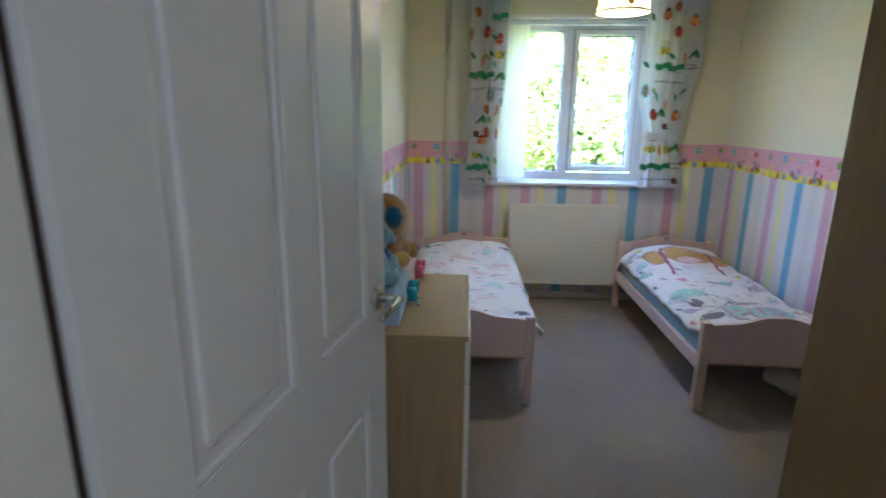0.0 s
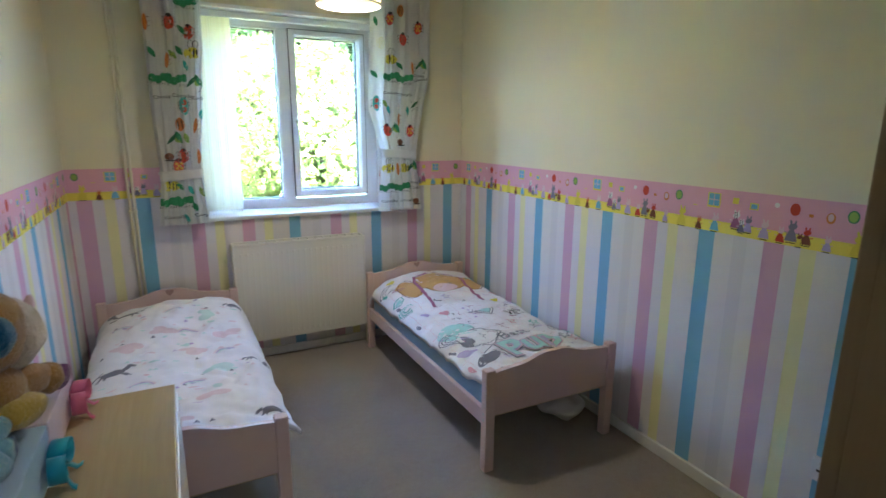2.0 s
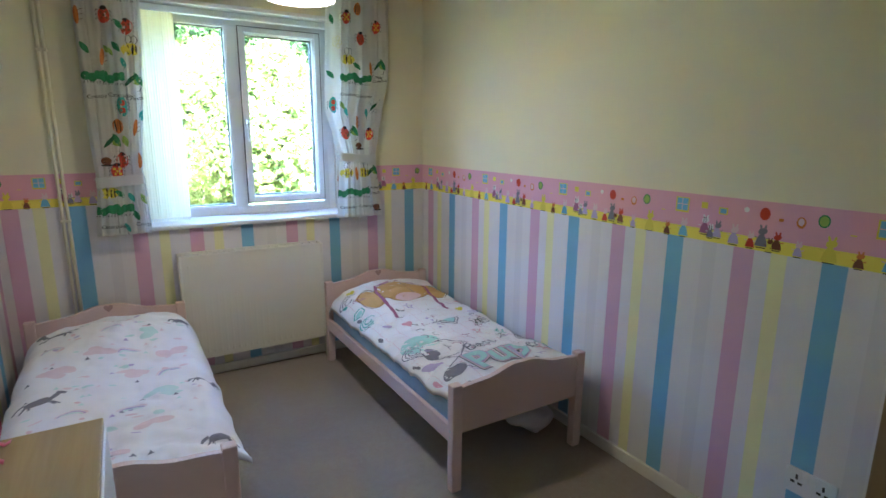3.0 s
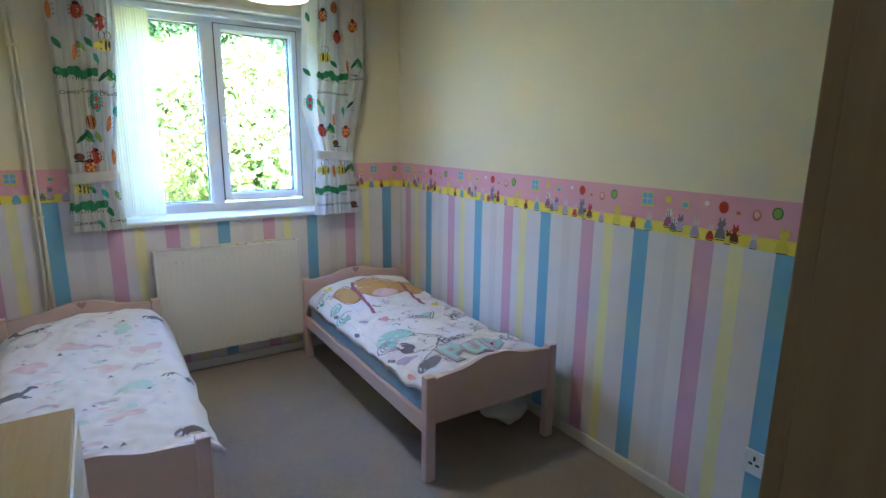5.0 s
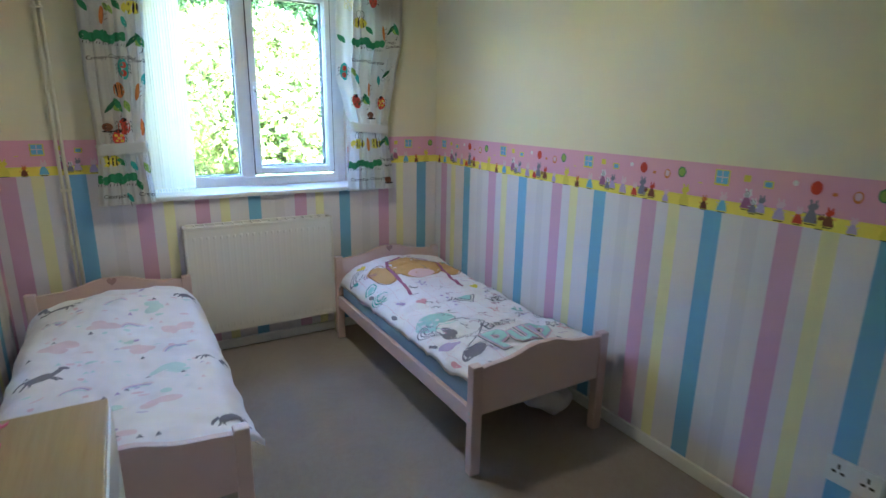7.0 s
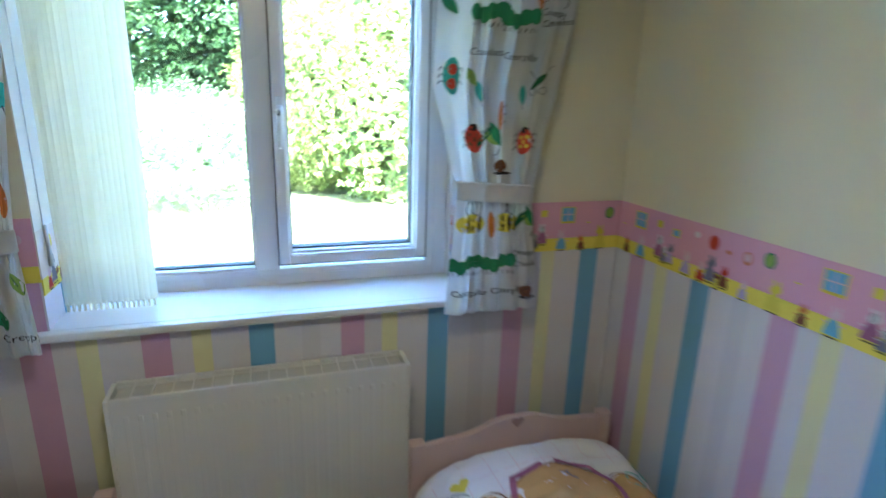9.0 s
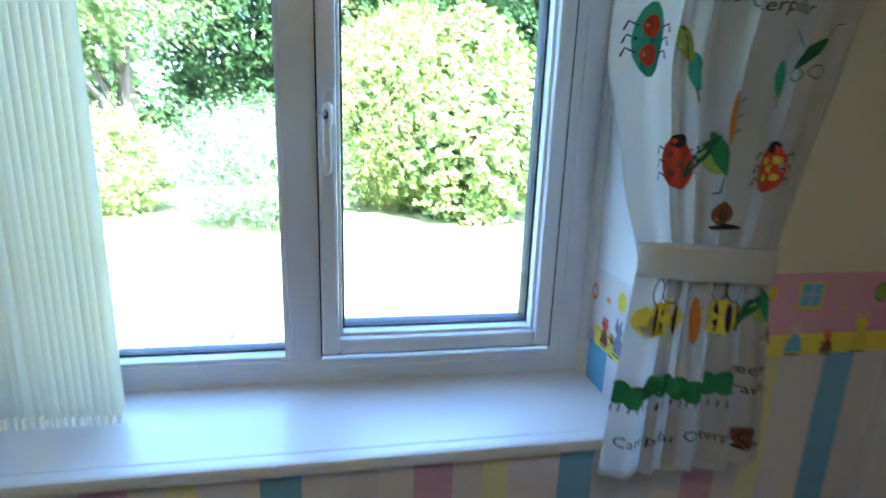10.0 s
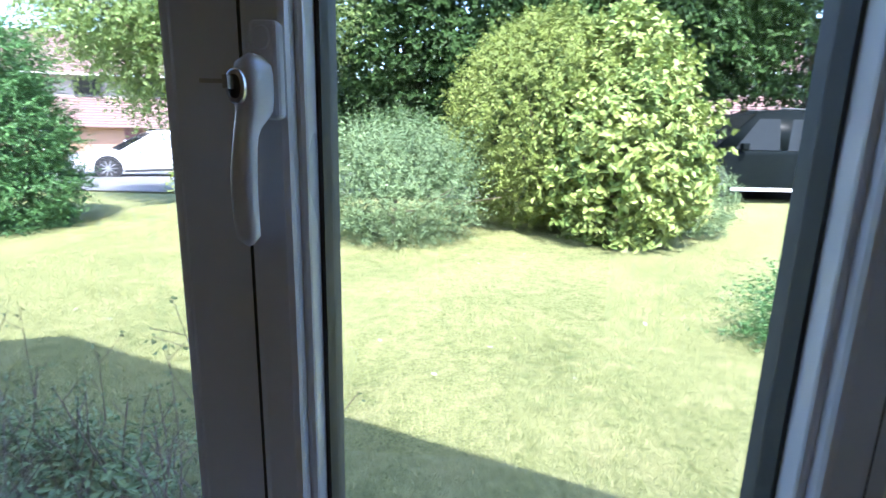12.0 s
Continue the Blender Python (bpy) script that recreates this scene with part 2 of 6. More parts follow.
structure("wall_north", bm, M_WALL_W, "cream window wall with pastel striped paper below")
DX0, DX1, DZ = -0.408, 0.372, 2.0
bm = bmesh.new()
bx(bm, DX1 + 0.03, XR, YB - 0.1, YB, -0.12, ZC)
bx(bm, XL, DX1 + 0.03, YB - 0.1, YB, DZ + 0.03, ZC)
bx(bm, XL, DX0 - 0.025, YB - 0.1, YB, -0.12, DZ + 0.03)
structure("wall_south", bm, M_CREAM, "cream painted wall round the doorway")
# hall behind the door
bm = bmesh.new()
bx(bm, -1.6, -1.5, -1.7, YB - 0.1, -0.12, ZC)
bx(bm, 1.5, 1.6, -1.7, YB - 0.1, -0.12, ZC)
bx(bm, -1.6, 1.6, -1.8, -1.7, -0.12, ZC)
bx(bm, -1.5, XL, YB - 0.1, YB, -0.12, ZC)
structure("wall_hall", bm, M_CREAM, "cream painted hall walls")
structure("floor_hall", box(-1.5, 1.5, -1.7, YB - 0.001, -0.12, 0.0), M_CARPET, "taupe hall carpet")
structure("ceiling_hall", box(-1.6, 1.6, -1.8, YB - 0.1, ZC, ZC + 0.1), M_CEIL, "white hall ceiling")
# skirting boards
bm = bmesh.new()
bx(bm, XR - 0.014, XR, 0.80, YW, 0, 0.055, 0.005)
bx(bm, XL, XL + 0.014, 0.30, YW, 0, 0.055, 0.005)
bx(bm, XL + 0.014, XR - 0.014, YW - 0.014, YW, 0, 0.055, 0.005)
structure("baseboard", bm, M_WHITE, "low white painted skirting board")
bm = bmesh.new()
bx(bm, DX0 - 0.025, -0.366, YB - 0.11, YB + 0.004, 0, DZ + 0.03, 0.002)
bx(bm, DX1, DX1 + 0.03, YB - 0.11, YB + 0.004, 0, DZ + 0.03, 0.002)
bx(bm, -0.366, DX1, YB - 0.11, YB + 0.004, DZ, DZ + 0.03, 0.002)
bx(bm, DX1 + 0.02, DX1 + 0.08, YB, YB + 0.016, 0, DZ + 0.08, 0.004)
structure("trim", bm, M_WHITE, "white painted door lining and architrave")

BZ0, BZ1 = 1.027, 1.188

# ---- window ----


def ring(bm, x0, x1, z0, z1, w, y0, y1, bevel=0.004):
    """A rectangular frame of four bars in the xz plane."""
    bx(bm, x0, x0 + w, y0, y1, z0, z1, bevel)
    bx(bm, x1 - w, x1, y0, y1, z0, z1, bevel)
    bx(bm, x0 + w, x1 - w, y0, y1, z0, z0 + w, bevel)
    bx(bm, x0 + w, x1 - w, y0, y1, z1 - w, z1, bevel)
    return bm


window = tagged(new("window_1"), "white plastic double-glazed window, opening sash closed", "window", kind="structure")
FZ0, FZ1 = 0.925, 2.045
bm = ring(bmesh.new(), WX0, WX1, FZ0 - 0.045, FZ1, 0.055, 4.072, 4.145)
bx(bm, 1.219, WX1 - 0.055, 4.0725, 4.145, FZ0 + 0.01, FZ1 - 0.055)
bx(bm, WX0 + 0.055, WX1 - 0.055, 4.072, 4.145, FZ0 + 0.008, FZ0 + 0.026, 0.003)
bx(bm, 0.668, 0.734, 4.072, 4.145, FZ0 + 0.025, FZ1 - 0.055, 0.004)
part("window_frame", bm, M_UPVC, window)
# glazing bead and seal of the fixed light
part("glazing_bead", ring(bmesh.new(), WX0 + 0.055, 0.668, FZ0 + 0.025, FZ1 - 0.055, 0.009, 4.078, 4.13, 0.003), M_UPVC, window)
part("seal", ring(bmesh.new(), WX0 + 0.064, 0.659, FZ0 + 0.034, FZ1 - 0.064, 0.004, 4.108, 4.145, 0), M_RUBBER, window, "black rubber glazing seal")
ob = part("pane", box(WX0 + 0.066, 0.657, 4.124, 4.128, FZ0 + 0.036, FZ1 - 0.066), M_GLASS, window, "clear glass pane")
ob.visible_shadow = False
sash = part("sash", ring(bmesh.new(), 0.734, 1.214, 0.970, 1.99, 0.034, 4.050, 4.135, 0.006), M_UPVC, window, "white opening sash with rounded edges")
part("glazing_bead", ring(bmesh.new(), 0.767, 1.181, 1.003, 1.957, 0.008, 4.066, 4.128, 0.004), M_UPVC, sash)
part("seal", ring(bmesh.new(), 0.774, 1.174, 1.010, 1.950, 0.005, 4.092, 4.14, 0), M_RUBBER, sash, "black rubber glazing seal")
ob = part("pane", box(0.776, 1.172, 4.116, 4.120, 1.012, 1.948), M_GLASS, sash, "clear glass pane")
ob.visible_shadow = False
part("gap_gasket", ring(bmesh.new(), 0.7313, 1.2167, 0.9673, 1.9927, 0.0030, 4.0545, 4.0722, 0), M_RUBBER, window, "thin dark gasket round the sash")

# lever handle with lock
HX, HZ = 0.752, 1.430


def loft(bm, rings):
    """Joins rings of points, all of one length, into a closed skin."""
    rows = [[bm.verts.new(p) for p in r] for r in rings]
    n = len(rows[0])
    for a, c in zip(rows, rows[1:]):
        for i in range(n):
            bm.faces.new((a[i], a[(i + 1) % n], c[(i + 1) % n], c[i]))
    bm.faces.new(rows[0][::-1])
    bm.faces.new(rows[-1])
    bmesh.ops.recalc_face_normals(bm, faces=bm.faces[:])
    return bm


def oval(c, rx, ry, n=16, k=3.0):
    """A rounded rectangle in the xy plane."""
    out = []
    for i in range(n):
        a = 2 * math.pi * i / n
        ca, sa = math.cos(a), math.sin(a)
        out.append((c[0] + rx * math.copysign(abs(ca) ** (2 / k), ca), c[1] + ry * math.copysign(abs(sa) ** (2 / k), sa), c[2]))
    return out


def oval_plate(x, y, z, rx, rz, depth=0.012):
    """An oval plate facing the room, its front at y."""
    return loft(bmesh.new(), [[(px, y + d, pz) for px, pz, _ in oval((x, z, 0), rx * k, rz * k, 28, 2.3)] for d, k in ((0.0, 0.90), (0.001, 1.0), (depth, 1.0))])


handle = part("window_handle", box(HX - 0.006, HX + 0.015, 4.036, 4.0505, HZ - 0.010, HZ + 0.056, 0.006, 4), M_UPVC, sash, "white lever window handle with key lock")
rings = []
for a in np.linspace(0, 1, 22):
    z = HZ + 0.032 - a * 0.126
    head = 1 / (1 + math.exp((a - 0.33) * 30))
    yc = 4.016 + 0.013 * head - 0.010 * math.sin(max(0, a - 0.3) * 3.6)
    ry = 0.0078 + 0.0150 * head
    rx = 0.0064 + 0.0030 * head + 0.0014 * math.sin(max(0, a - 0.35) * 4.5)
    end = min(1, a / 0.06, (1 - a) / 0.05) ** 0.5 if 0 < a < 1 else 0.25
    rings.append(oval((HX + 0.002 * head, yc, z), rx * end, ry * max(end, 0.4)))
part("lever", loft(bmesh.new(), rings), M_UPVC, handle, smooth=True)
part("screw_cover", oval_plate(HX + 0.004, 4.0345, HZ + 0.044, 0.0058, 0.0080), M_UPVC, handle, "oval screw cover")
part("lock_rim", oval_plate(HX - 0.001, 4.0025, HZ + 0.010, 0.0064, 0.0108), M_STEEL, handle, "bright oval lock rim", True)
part("lock", oval_plate(HX - 0.001, 4.0012, HZ + 0.010, 0.0040, 0.0074), M_DARK, handle, "dark oval key lock", True)
bm = box(HX - 0.018, HX - 0.002, 3.992, 3.9945, HZ + 0.011, HZ + 0.0135)
bx(bm, HX - 0.0035, HX - 0.0005, 3.992, 4.005, HZ + 0.008, HZ + 0.016)
part("key", bm, M_STEEL, handle, "small key in the lock")

bm = bmesh.new()
bx(bm, WX0, WX1, 3.836, 4.076, 0.876, 0.9006)
bx(bm, WX0 - 0.03, WX1 + 0.025, 3.806, YW + 0.002, 0.876, 0.9002, 0.008)
tagged(new("window_sill", mesh("window_sill", bm, M_SILL)), "deep white painted window sill", "window sill", kind="structure")
bm = bmesh.new()
bx(bm, WX0 - 0.0, WX1, YW - 0.012, YW + 0.01, 2.03, 2.052, 0.004)
for x0, x1 in ((WX0, WX0 + 0.003), (WX1 - 0.003, WX1)):
    bx(bm, x0, x1, YW + 0.001, 4.072, BZ1 - 0.035, WZ1)
bx(bm, WX0 + 0.003, WX1 - 0.003, YW + 0.011, 4.072, WZ1 - 0.003, WZ1)
for x0, x1 in ((WX0, WX0 + 0.010), (WX1 - 0.010, WX1)):
    bx(bm, x0, x1, 4.036, 4.0715, 0.9012, WZ1 - 0.003, 0.003)
structure("trim_window_head", bm, M_WHITE, "white painted reveal and trim round the window")

# ---- wallpaper border ----
BZ0, BZ1 = 1.027, 1.188
M_BORDER = paint("pink_border_paper", (0.74, 0.40, 0.53), 0.7, 0.08, 300, 0.05)
M_BORDER_Y = paint("yellow_border_paper", (0.86, 0.76, 0.10), 0.7, 0.08, 300, 0.05)
walls = (("east", lambda s, d, z: (XR - d, YW - s, z), 3.6), ("west", lambda s, d, z: (XL + d, YW - s, z), 3.5),
         ("north_left", lambda s, d, z: (XL + s, YW - d, z), WX0 - XL), ("north_right", lambda s, d, z: (XR - s, YW - d, z), XR - WX1))


def strip(bm, f, s0, s1, z0, z1, d):
    c = [f(s, dd, z) for dd in (0, d) for s, z in ((s0, z0), (s1, z0), (s1, z1), (s0, z1))]
    v = [bm.verts.new(p) for p in c]
    for q in ((4, 5, 6, 7), (0, 1, 5, 4), (1, 2, 6, 5), (2, 3, 7, 6), (3, 0, 4, 7)):
        bm.faces.new([v[i] for i in q])
    bmesh.ops.recalc_face_normals(bm, faces=bm.faces[:])


for tag, f, length in walls:
    bm = bmesh.new()
    strip(bm, f, 0.0, length, BZ0 + 0.042, BZ1, 0.0015)
    top = tagged(new("trim_border_" + tag, mesh("border", bm, M_BORDER)), "pink paper border with small party pictures", kind="structure")
    bm = bmesh.new()
    strip(bm, f, 0.0, length, BZ0, BZ0 + 0.042, 0.0017)
    part("yellow_band", bm, M_BORDER_Y, top, "yellow band along the border")

# ---- radiator ----
rad = thing("radiator", (0.289, 3.731, 0.143), "white steel panel radiator under the window", "radiator")
W, H = 0.792, 0.600
N = 22


def fluted(depth):
    """The panel's section with shallow pressed flutes."""
    out = []
    for i in range(N):
        x0, p = 0.03 + (W - 0.06) * i / N, (W - 0.06) / N
        out += [(x0 + p * 0.30, 0.0040), (x0 + p * 0.38, 0.0040 - depth), (x0 + p * 0.62, 0.0040 - depth), (x0 + p * 0.70, 0.0040)]
    return [(0.012, 0.0040), *out, (W - 0.012, 0.0040), (W - 0.012, 0.014), (0.012, 0.014)]


levels = ((0.0, 0.0), (0.0, 0.029), (0.0016, 0.031), (0.0016, 0.044), (0.0003, 0.050), (0.0003, H - 0.072), (0.0016, H - 0.067), (0.0016, H - 0.056), (0.0, H - 0.054), (0.0, H - 0.012))
bm = loft(bmesh.new(), [[(x, y, z) for x, y in fluted(depth)] for depth, z in levels])
part("front_panel", bm, M_RAD, rad, "pressed front panel with shallow flutes")
part("back_panel", box(0.012, W - 0.012, 0.088, 0.098, 0.0, H - 0.012, 0.003), M_RAD, rad)
for x in (0.0, W - 0.012):
    part("side_panel", box(x, x + 0.012, 0.0, 0.100, 0.004, H - 0.004, 0.003), M_RAD, rad)
bm = bmesh.new()
bx(bm, 0.012, W - 0.012, 0.0, 0.008, H - 0.016, H, 0.003)
bx(bm, 0.012, W - 0.012, 0.092, 0.100, H - 0.012, H, 0.003)
for i in range(17):
    x = 0.012 + (W - 0.024) * i / 16
    bx(bm, x - 0.0018, x + 0.0018, 0.008, 0.092, H - 0.008, H - 0.002)
part("top_grille", bm, M_RAD, rad, "slotted white top grille")
part("convector", box(0.02, W - 0.02, 0.018, 0.084, 0.01, H - 0.014), paint("grey_convector", (0.62, 0.61, 0.58), 0.6), rad, "grey convector inside")
bm = rod(bmesh.new(), (W + 0.014, 0.05, 0.03), (W + 0.014, 0.05, -0.139), 0.0075)
rod(bm, (W - 0.01, 0.05, 0.03), (W + 0.022, 0.05, 0.03), 0.012)
part("valve", bm, M_PIPE, rad, "small pipe valve", True)
for x in (0.12, W - 0.12):
    part("bracket", box(x - 0.015, x + 0.015, 0.098, 0.1085, 0.1, H - 0.1), M_RAD, rad)

# ---- heating pipes up the wall ----
for x in (-0.192, -0.170):
    bm = rod(bmesh.new(), (x, YW - 0.022, 0.0), (x, YW - 0.022, ZC), 0.0075, sides=12)
    ob = single("heating_pipe", bm, M_PIPE, "thin cream-painted heating pipe up the wall", "pipe", smooth=True)
    ob["group"] = "pipes up the wall"
    for z in (0.95, 1.75):
        part("clip", box(x - 0.011, x + 0.011, YW - 0.034, YW, z, z + 0.014, 0.003), M_PIPE, ob)

# ---- beds ----


def wavy(x0, x1, z0, z_side, z_mid, n=40):
    """Outline of a board with a scalloped top."""
    pts = [(x0, z0), (x1, z0)]
    for i in range(n + 1):
        s = 1 - i / n
        a = abs(2 * s - 1)
        rise = 0.5 + 0.5 * math.cos(math.pi * min(1, a / 0.95))
        ripple = 0.004 * math.sin(a * 9.5)
        pts.append((x0 + (x1 - x0) * s, z_side + (z_mid - z_side) * rise + ripple))
    return pts


def heart_outline(r, n=20):
    return [(r * 16 * math.sin(t) ** 3 / 17, r * (13 * math.cos(t) - 5 * math.cos(2 * t) - 2 * math.cos(3 * t) - math.cos(4 * t)) / 17)
            for t in (2 * math.pi * i / n for i in range(n))]


def sheet(bm, f, nu, nv, thick):
    """A closed cloth of a thickness over f(u, v) -> point."""
    def layer(d):
        return [[bm.verts.new(f(i / nu, j / nv) + Vector((0, 0, -d))) for j in range(nv + 1)] for i in range(nu + 1)]
    a, b = layer(0), layer(thick)
    for i in range(nu):
        for j in range(nv):
            bm.faces.new((a[i][j], a[i + 1][j], a[i + 1][j + 1], a[i][j + 1]))
            bm.faces.new((b[i][j], b[i][j + 1], b[i + 1][j + 1], b[i + 1][j]))
    for i in range(nu):
        bm.faces.new((a[i][0], b[i][0], b[i + 1][0], a[i + 1][0]))
        bm.faces.new((a[i][nv], a[i + 1][nv], b[i + 1][nv], b[i][nv]))
    for j in range(nv):
        bm.faces.new((a[0][j], a[0][j + 1], b[0][j + 1], b[0][j]))
        bm.faces.new((a[nu][j], b[nu][j], b[nu][j + 1], a[nu][j + 1]))
    bmesh.ops.recalc_face_normals(bm, faces=bm.faces[:])
    return bm


BW, BL = 0.69, 1.49


def make_bed(at, label):
    bed = thing("child_bed", at, label, "bed", "pair of small beds")
    for x in (0.0, BW - 0.045):
        foot = box(x, x + 0.045, 0.0, 0.04, 0.0, 0.455, 0.006)
        part("leg", foot, M_BED, bed)
        part("leg", box(x, x + 0.045, BL - 0.04, BL, 0.0, 0.508, 0.006), M_BED, bed)
    part("footboard", prism(bmesh.new(), wavy(0.045, BW - 0.045, 0.25, 0.44, 0.482), "y", 0.008, 0.030), M_BED, bed)
    hb = part("headboard", prism(bmesh.new(), wavy(0.045, BW - 0.045, 0.24, 0.494, 0.542), "y", BL - 0.032, BL - 0.010), M_BED, bed)
    # shade inside the heart cutout, painted as a dark patch on the board
    heart = [(BW / 2 + p, 0.528 + q) for p, q in heart_outline(0.022)]
    part("heart_cutout", prism(bmesh.new(), heart, "y", BL - 0.0345, BL - 0.031), M_HEART_SHADE, hb, "dark heart patch painted as a cutout's shade")
    for x in (0.006, BW - 0.028):
        part("side_rail", box(x, x + 0.022, 0.04, BL - 0.04, 0.205, 0.275, 0.004), M_BED, bed)
    part("slat_base", box(0.03, BW - 0.03, 0.04, BL - 0.04, 0.225, 0.245), M_OAK, bed, "pale wooden slatted base")
    for x in (-0.001, BW - 0.003):
        for z in (0.235, 0.262):
            rodm = rod(bmesh.new(), (x, 0.02, z), (x + 0.004, 0.02, z), 0.0065)
            part("bolt", rodm, M_STEEL, bed, "small steel bolt head")
    return bed


# bed paint darkened to stand for shade in the heart
M_HEART_SHADE = paint("heart_shade_pink", (0.42, 0.28, 0.28), 0.6)
LB, RB = (-0.392, 2.222, 0.0), (1.069, 2.212, 0.0)
bed_l = make_bed(LB, "pale pink wooden child's bed with unicorn duvet")
bed_r = make_bed(RB, "pale pink wooden child's bed beside the striped wall")


def mattress(at, label):
    bm = box(0.03, BW - 0.03, 0.045, BL - 0.045, 0.246, 0.385, 0.03, 4)
    ob = single("mattress", bm, M_BLUE_SHEET, label, "mattress", smooth=True)
    ob.matrix_world = pose(*at)
    return ob


mattress(LB, "small mattress under a white duvet")
mattress(RB, "small mattress in a blue fitted sheet")


def duvet_shape(at, seed, x0, x1, drop0, drop1):
    """The top of a duvet over a mattress and pillow, as a function of u across and v from foot to head."""
    def f(u, v):
        x = x0 + (x1 - x0) * u
        y = 0.042 + (BL - 0.085) * v
        s0, s1 = max(0.0, 1 - u / 0.12), max(0.0, 1 - (1 - u) / 0.12)
        arch = math.sin(math.pi * min(1, max(0, u)))
        pillow = 1 / (1 + math.exp(-(v - 0.70) * 20))
        z = 0.418 + 0.022 * arch + 0.070 * pillow * max(0, arch) ** 0.5
        z -= (drop0 * s0 ** 1.8 + drop1 * s1 ** 1.8) * min(1.0, 0.35 + v * 8) + 0.05 * max(0, (v - 0.93) / 0.07) ** 2 + 0.010 * max(0, 1 - v / 0.05)
        p = Vector((x * 3.1 + seed, y * 3.1, 0))
        z += 0.014 * noise.noise(p) + 0.010 * noise.noise(p * 3.3) + 0.0060 * noise.noise(p * 8)
        fold = abs(noise.noise(Vector((x * 2.2 + seed, y * 5.5, 7.0))))
        z -= 0.012 * max(0, 0.16 - fold) / 0.16
        x += 0.020 * (s0 + s1) * noise.noise(Vector((seed, y * 5, 3))) + 0.012 * noise.noise(Vector((seed + 5, y * 2.2, 1))) * (s0 + s1)
        return Vector((x + at[0], y + at[1], z + at[2]))
    return f


DUVET_L, DUVET_R = duvet_shape(LB, 4.0, 0.005, BW + 0.045, 0.06, 0.10), duvet_shape(RB, 9.0, 0.006, BW - 0.005, 0.034, 0.05)
duvet_l = single("duvet", sheet(bmesh.new(), DUVET_L, 56, 100, 0.022), M_DUVET, "white duvet printed with unicorns and rainbows, on the bed", "duvet", smooth=True)
duvet_r = single("duvet", sheet(bmesh.new(), DUVET_R, 56, 100, 0.022), M_DUVET, "white checked duvet printed with hearts and golden patches", "duvet", smooth=True)

# ---- chest of drawers with toy box ----
chest = thing("chest_of_drawers", (-0.429, 1.443, 0.0), "pale oak chest of drawers with white drawer fronts", "chest of drawers")
CD, CL, CH = 0.405, 0.687, 0.687
part("top", box(0, CD, 0, CL, CH - 0.02, CH, 0.003), M_OAK, chest)
for y in (0.002, CL - 0.02):
    part("side_panel", box(0, CD - 0.012, y, y + 0.018, 0.0, CH - 0.02, 0.002), M_OAK_SIDE, chest)
part("back_panel", box(0.0, 0.008, 0.02, CL - 0.02, 0.03, CH - 0.02), M_OAK_SIDE, chest)
part("plinth", box(CD - 0.05, CD - 0.035, 0.02, CL - 0.02, 0.0, 0.06), M_OAK_SIDE, chest)
for i in range(4):
    z0 = 0.064 + i * 0.152
    d = part("drawer", box(CD - 0.03, CD - 0.001 + 0.006, 0.004, CL - 0.004, z0, z0 + 0.146, 0.004), M_WHITE, chest, "white drawer front")

# ---- wardrobe ----
ward = thing("wardrobe", (0.588, YB + 0.002, 0.0), "tall oak-effect wardrobe standing against the back wall", "wardrobe")
WW, WD, WH = XR - 0.588 - 0.016, 0.578, 2.02
for x in (0.0, WW - 0.018):
    part("side_panel", box(x, x + 0.018, 0.0, WD - 0.02, 0.0, WH, 0.0015), M_WARD, ward)
part("top_panel", box(0.018, WW - 0.018, 0.0, WD - 0.02, WH - 0.02, WH), M_WARD, ward)
part("back_panel", box(0.018, WW - 0.018, 0.0, 0.006, 0.05, WH - 0.02), M_WARD, ward)
part("plinth", box(0.018, WW - 0.018, WD - 0.06, WD - 0.04, 0.0, 0.07), M_WARD, ward)
for i in range(3):
    x0 = 0.002 + (WW - 0.004) * i / 3
    d = part("door", box(x0 + 0.001, x0 + (WW - 0.004) / 3 - 0.002, WD - 0.0195, WD - 0.001, 0.075, WH - 0.002, 0.002), M_WARD, ward)
    part("handle", box(x0 + 0.36, x0 + 0.372, WD - 0.001, WD + 0.02, 1.0, 1.13, 0.004), M_STEEL, d, "slim metal handle")
bm = rod(bmesh.new(), (-0.0012, 0.335, 1.318), (0.002, 0.335, 1.318), 0.0035)
part("screw_cap", bm, M_OAK, ward, "small pale screw cap")

# ---- door ----
HINGE, FREE = Vector((-0.356, 0.238)), Vector((-0.224, 0.967))
ang = math.degrees(math.atan2(FREE.y - HINGE.y, FREE.x - HINGE.x))
door = thing("door_1", (HINGE.x, HINGE.y, 0.008), "white moulded panel door standing open into the bedroom", "door", turn=ang)
door["kind"] = "structure"
DWID, DTH, DHT = 0.75, 0.036, 1.985


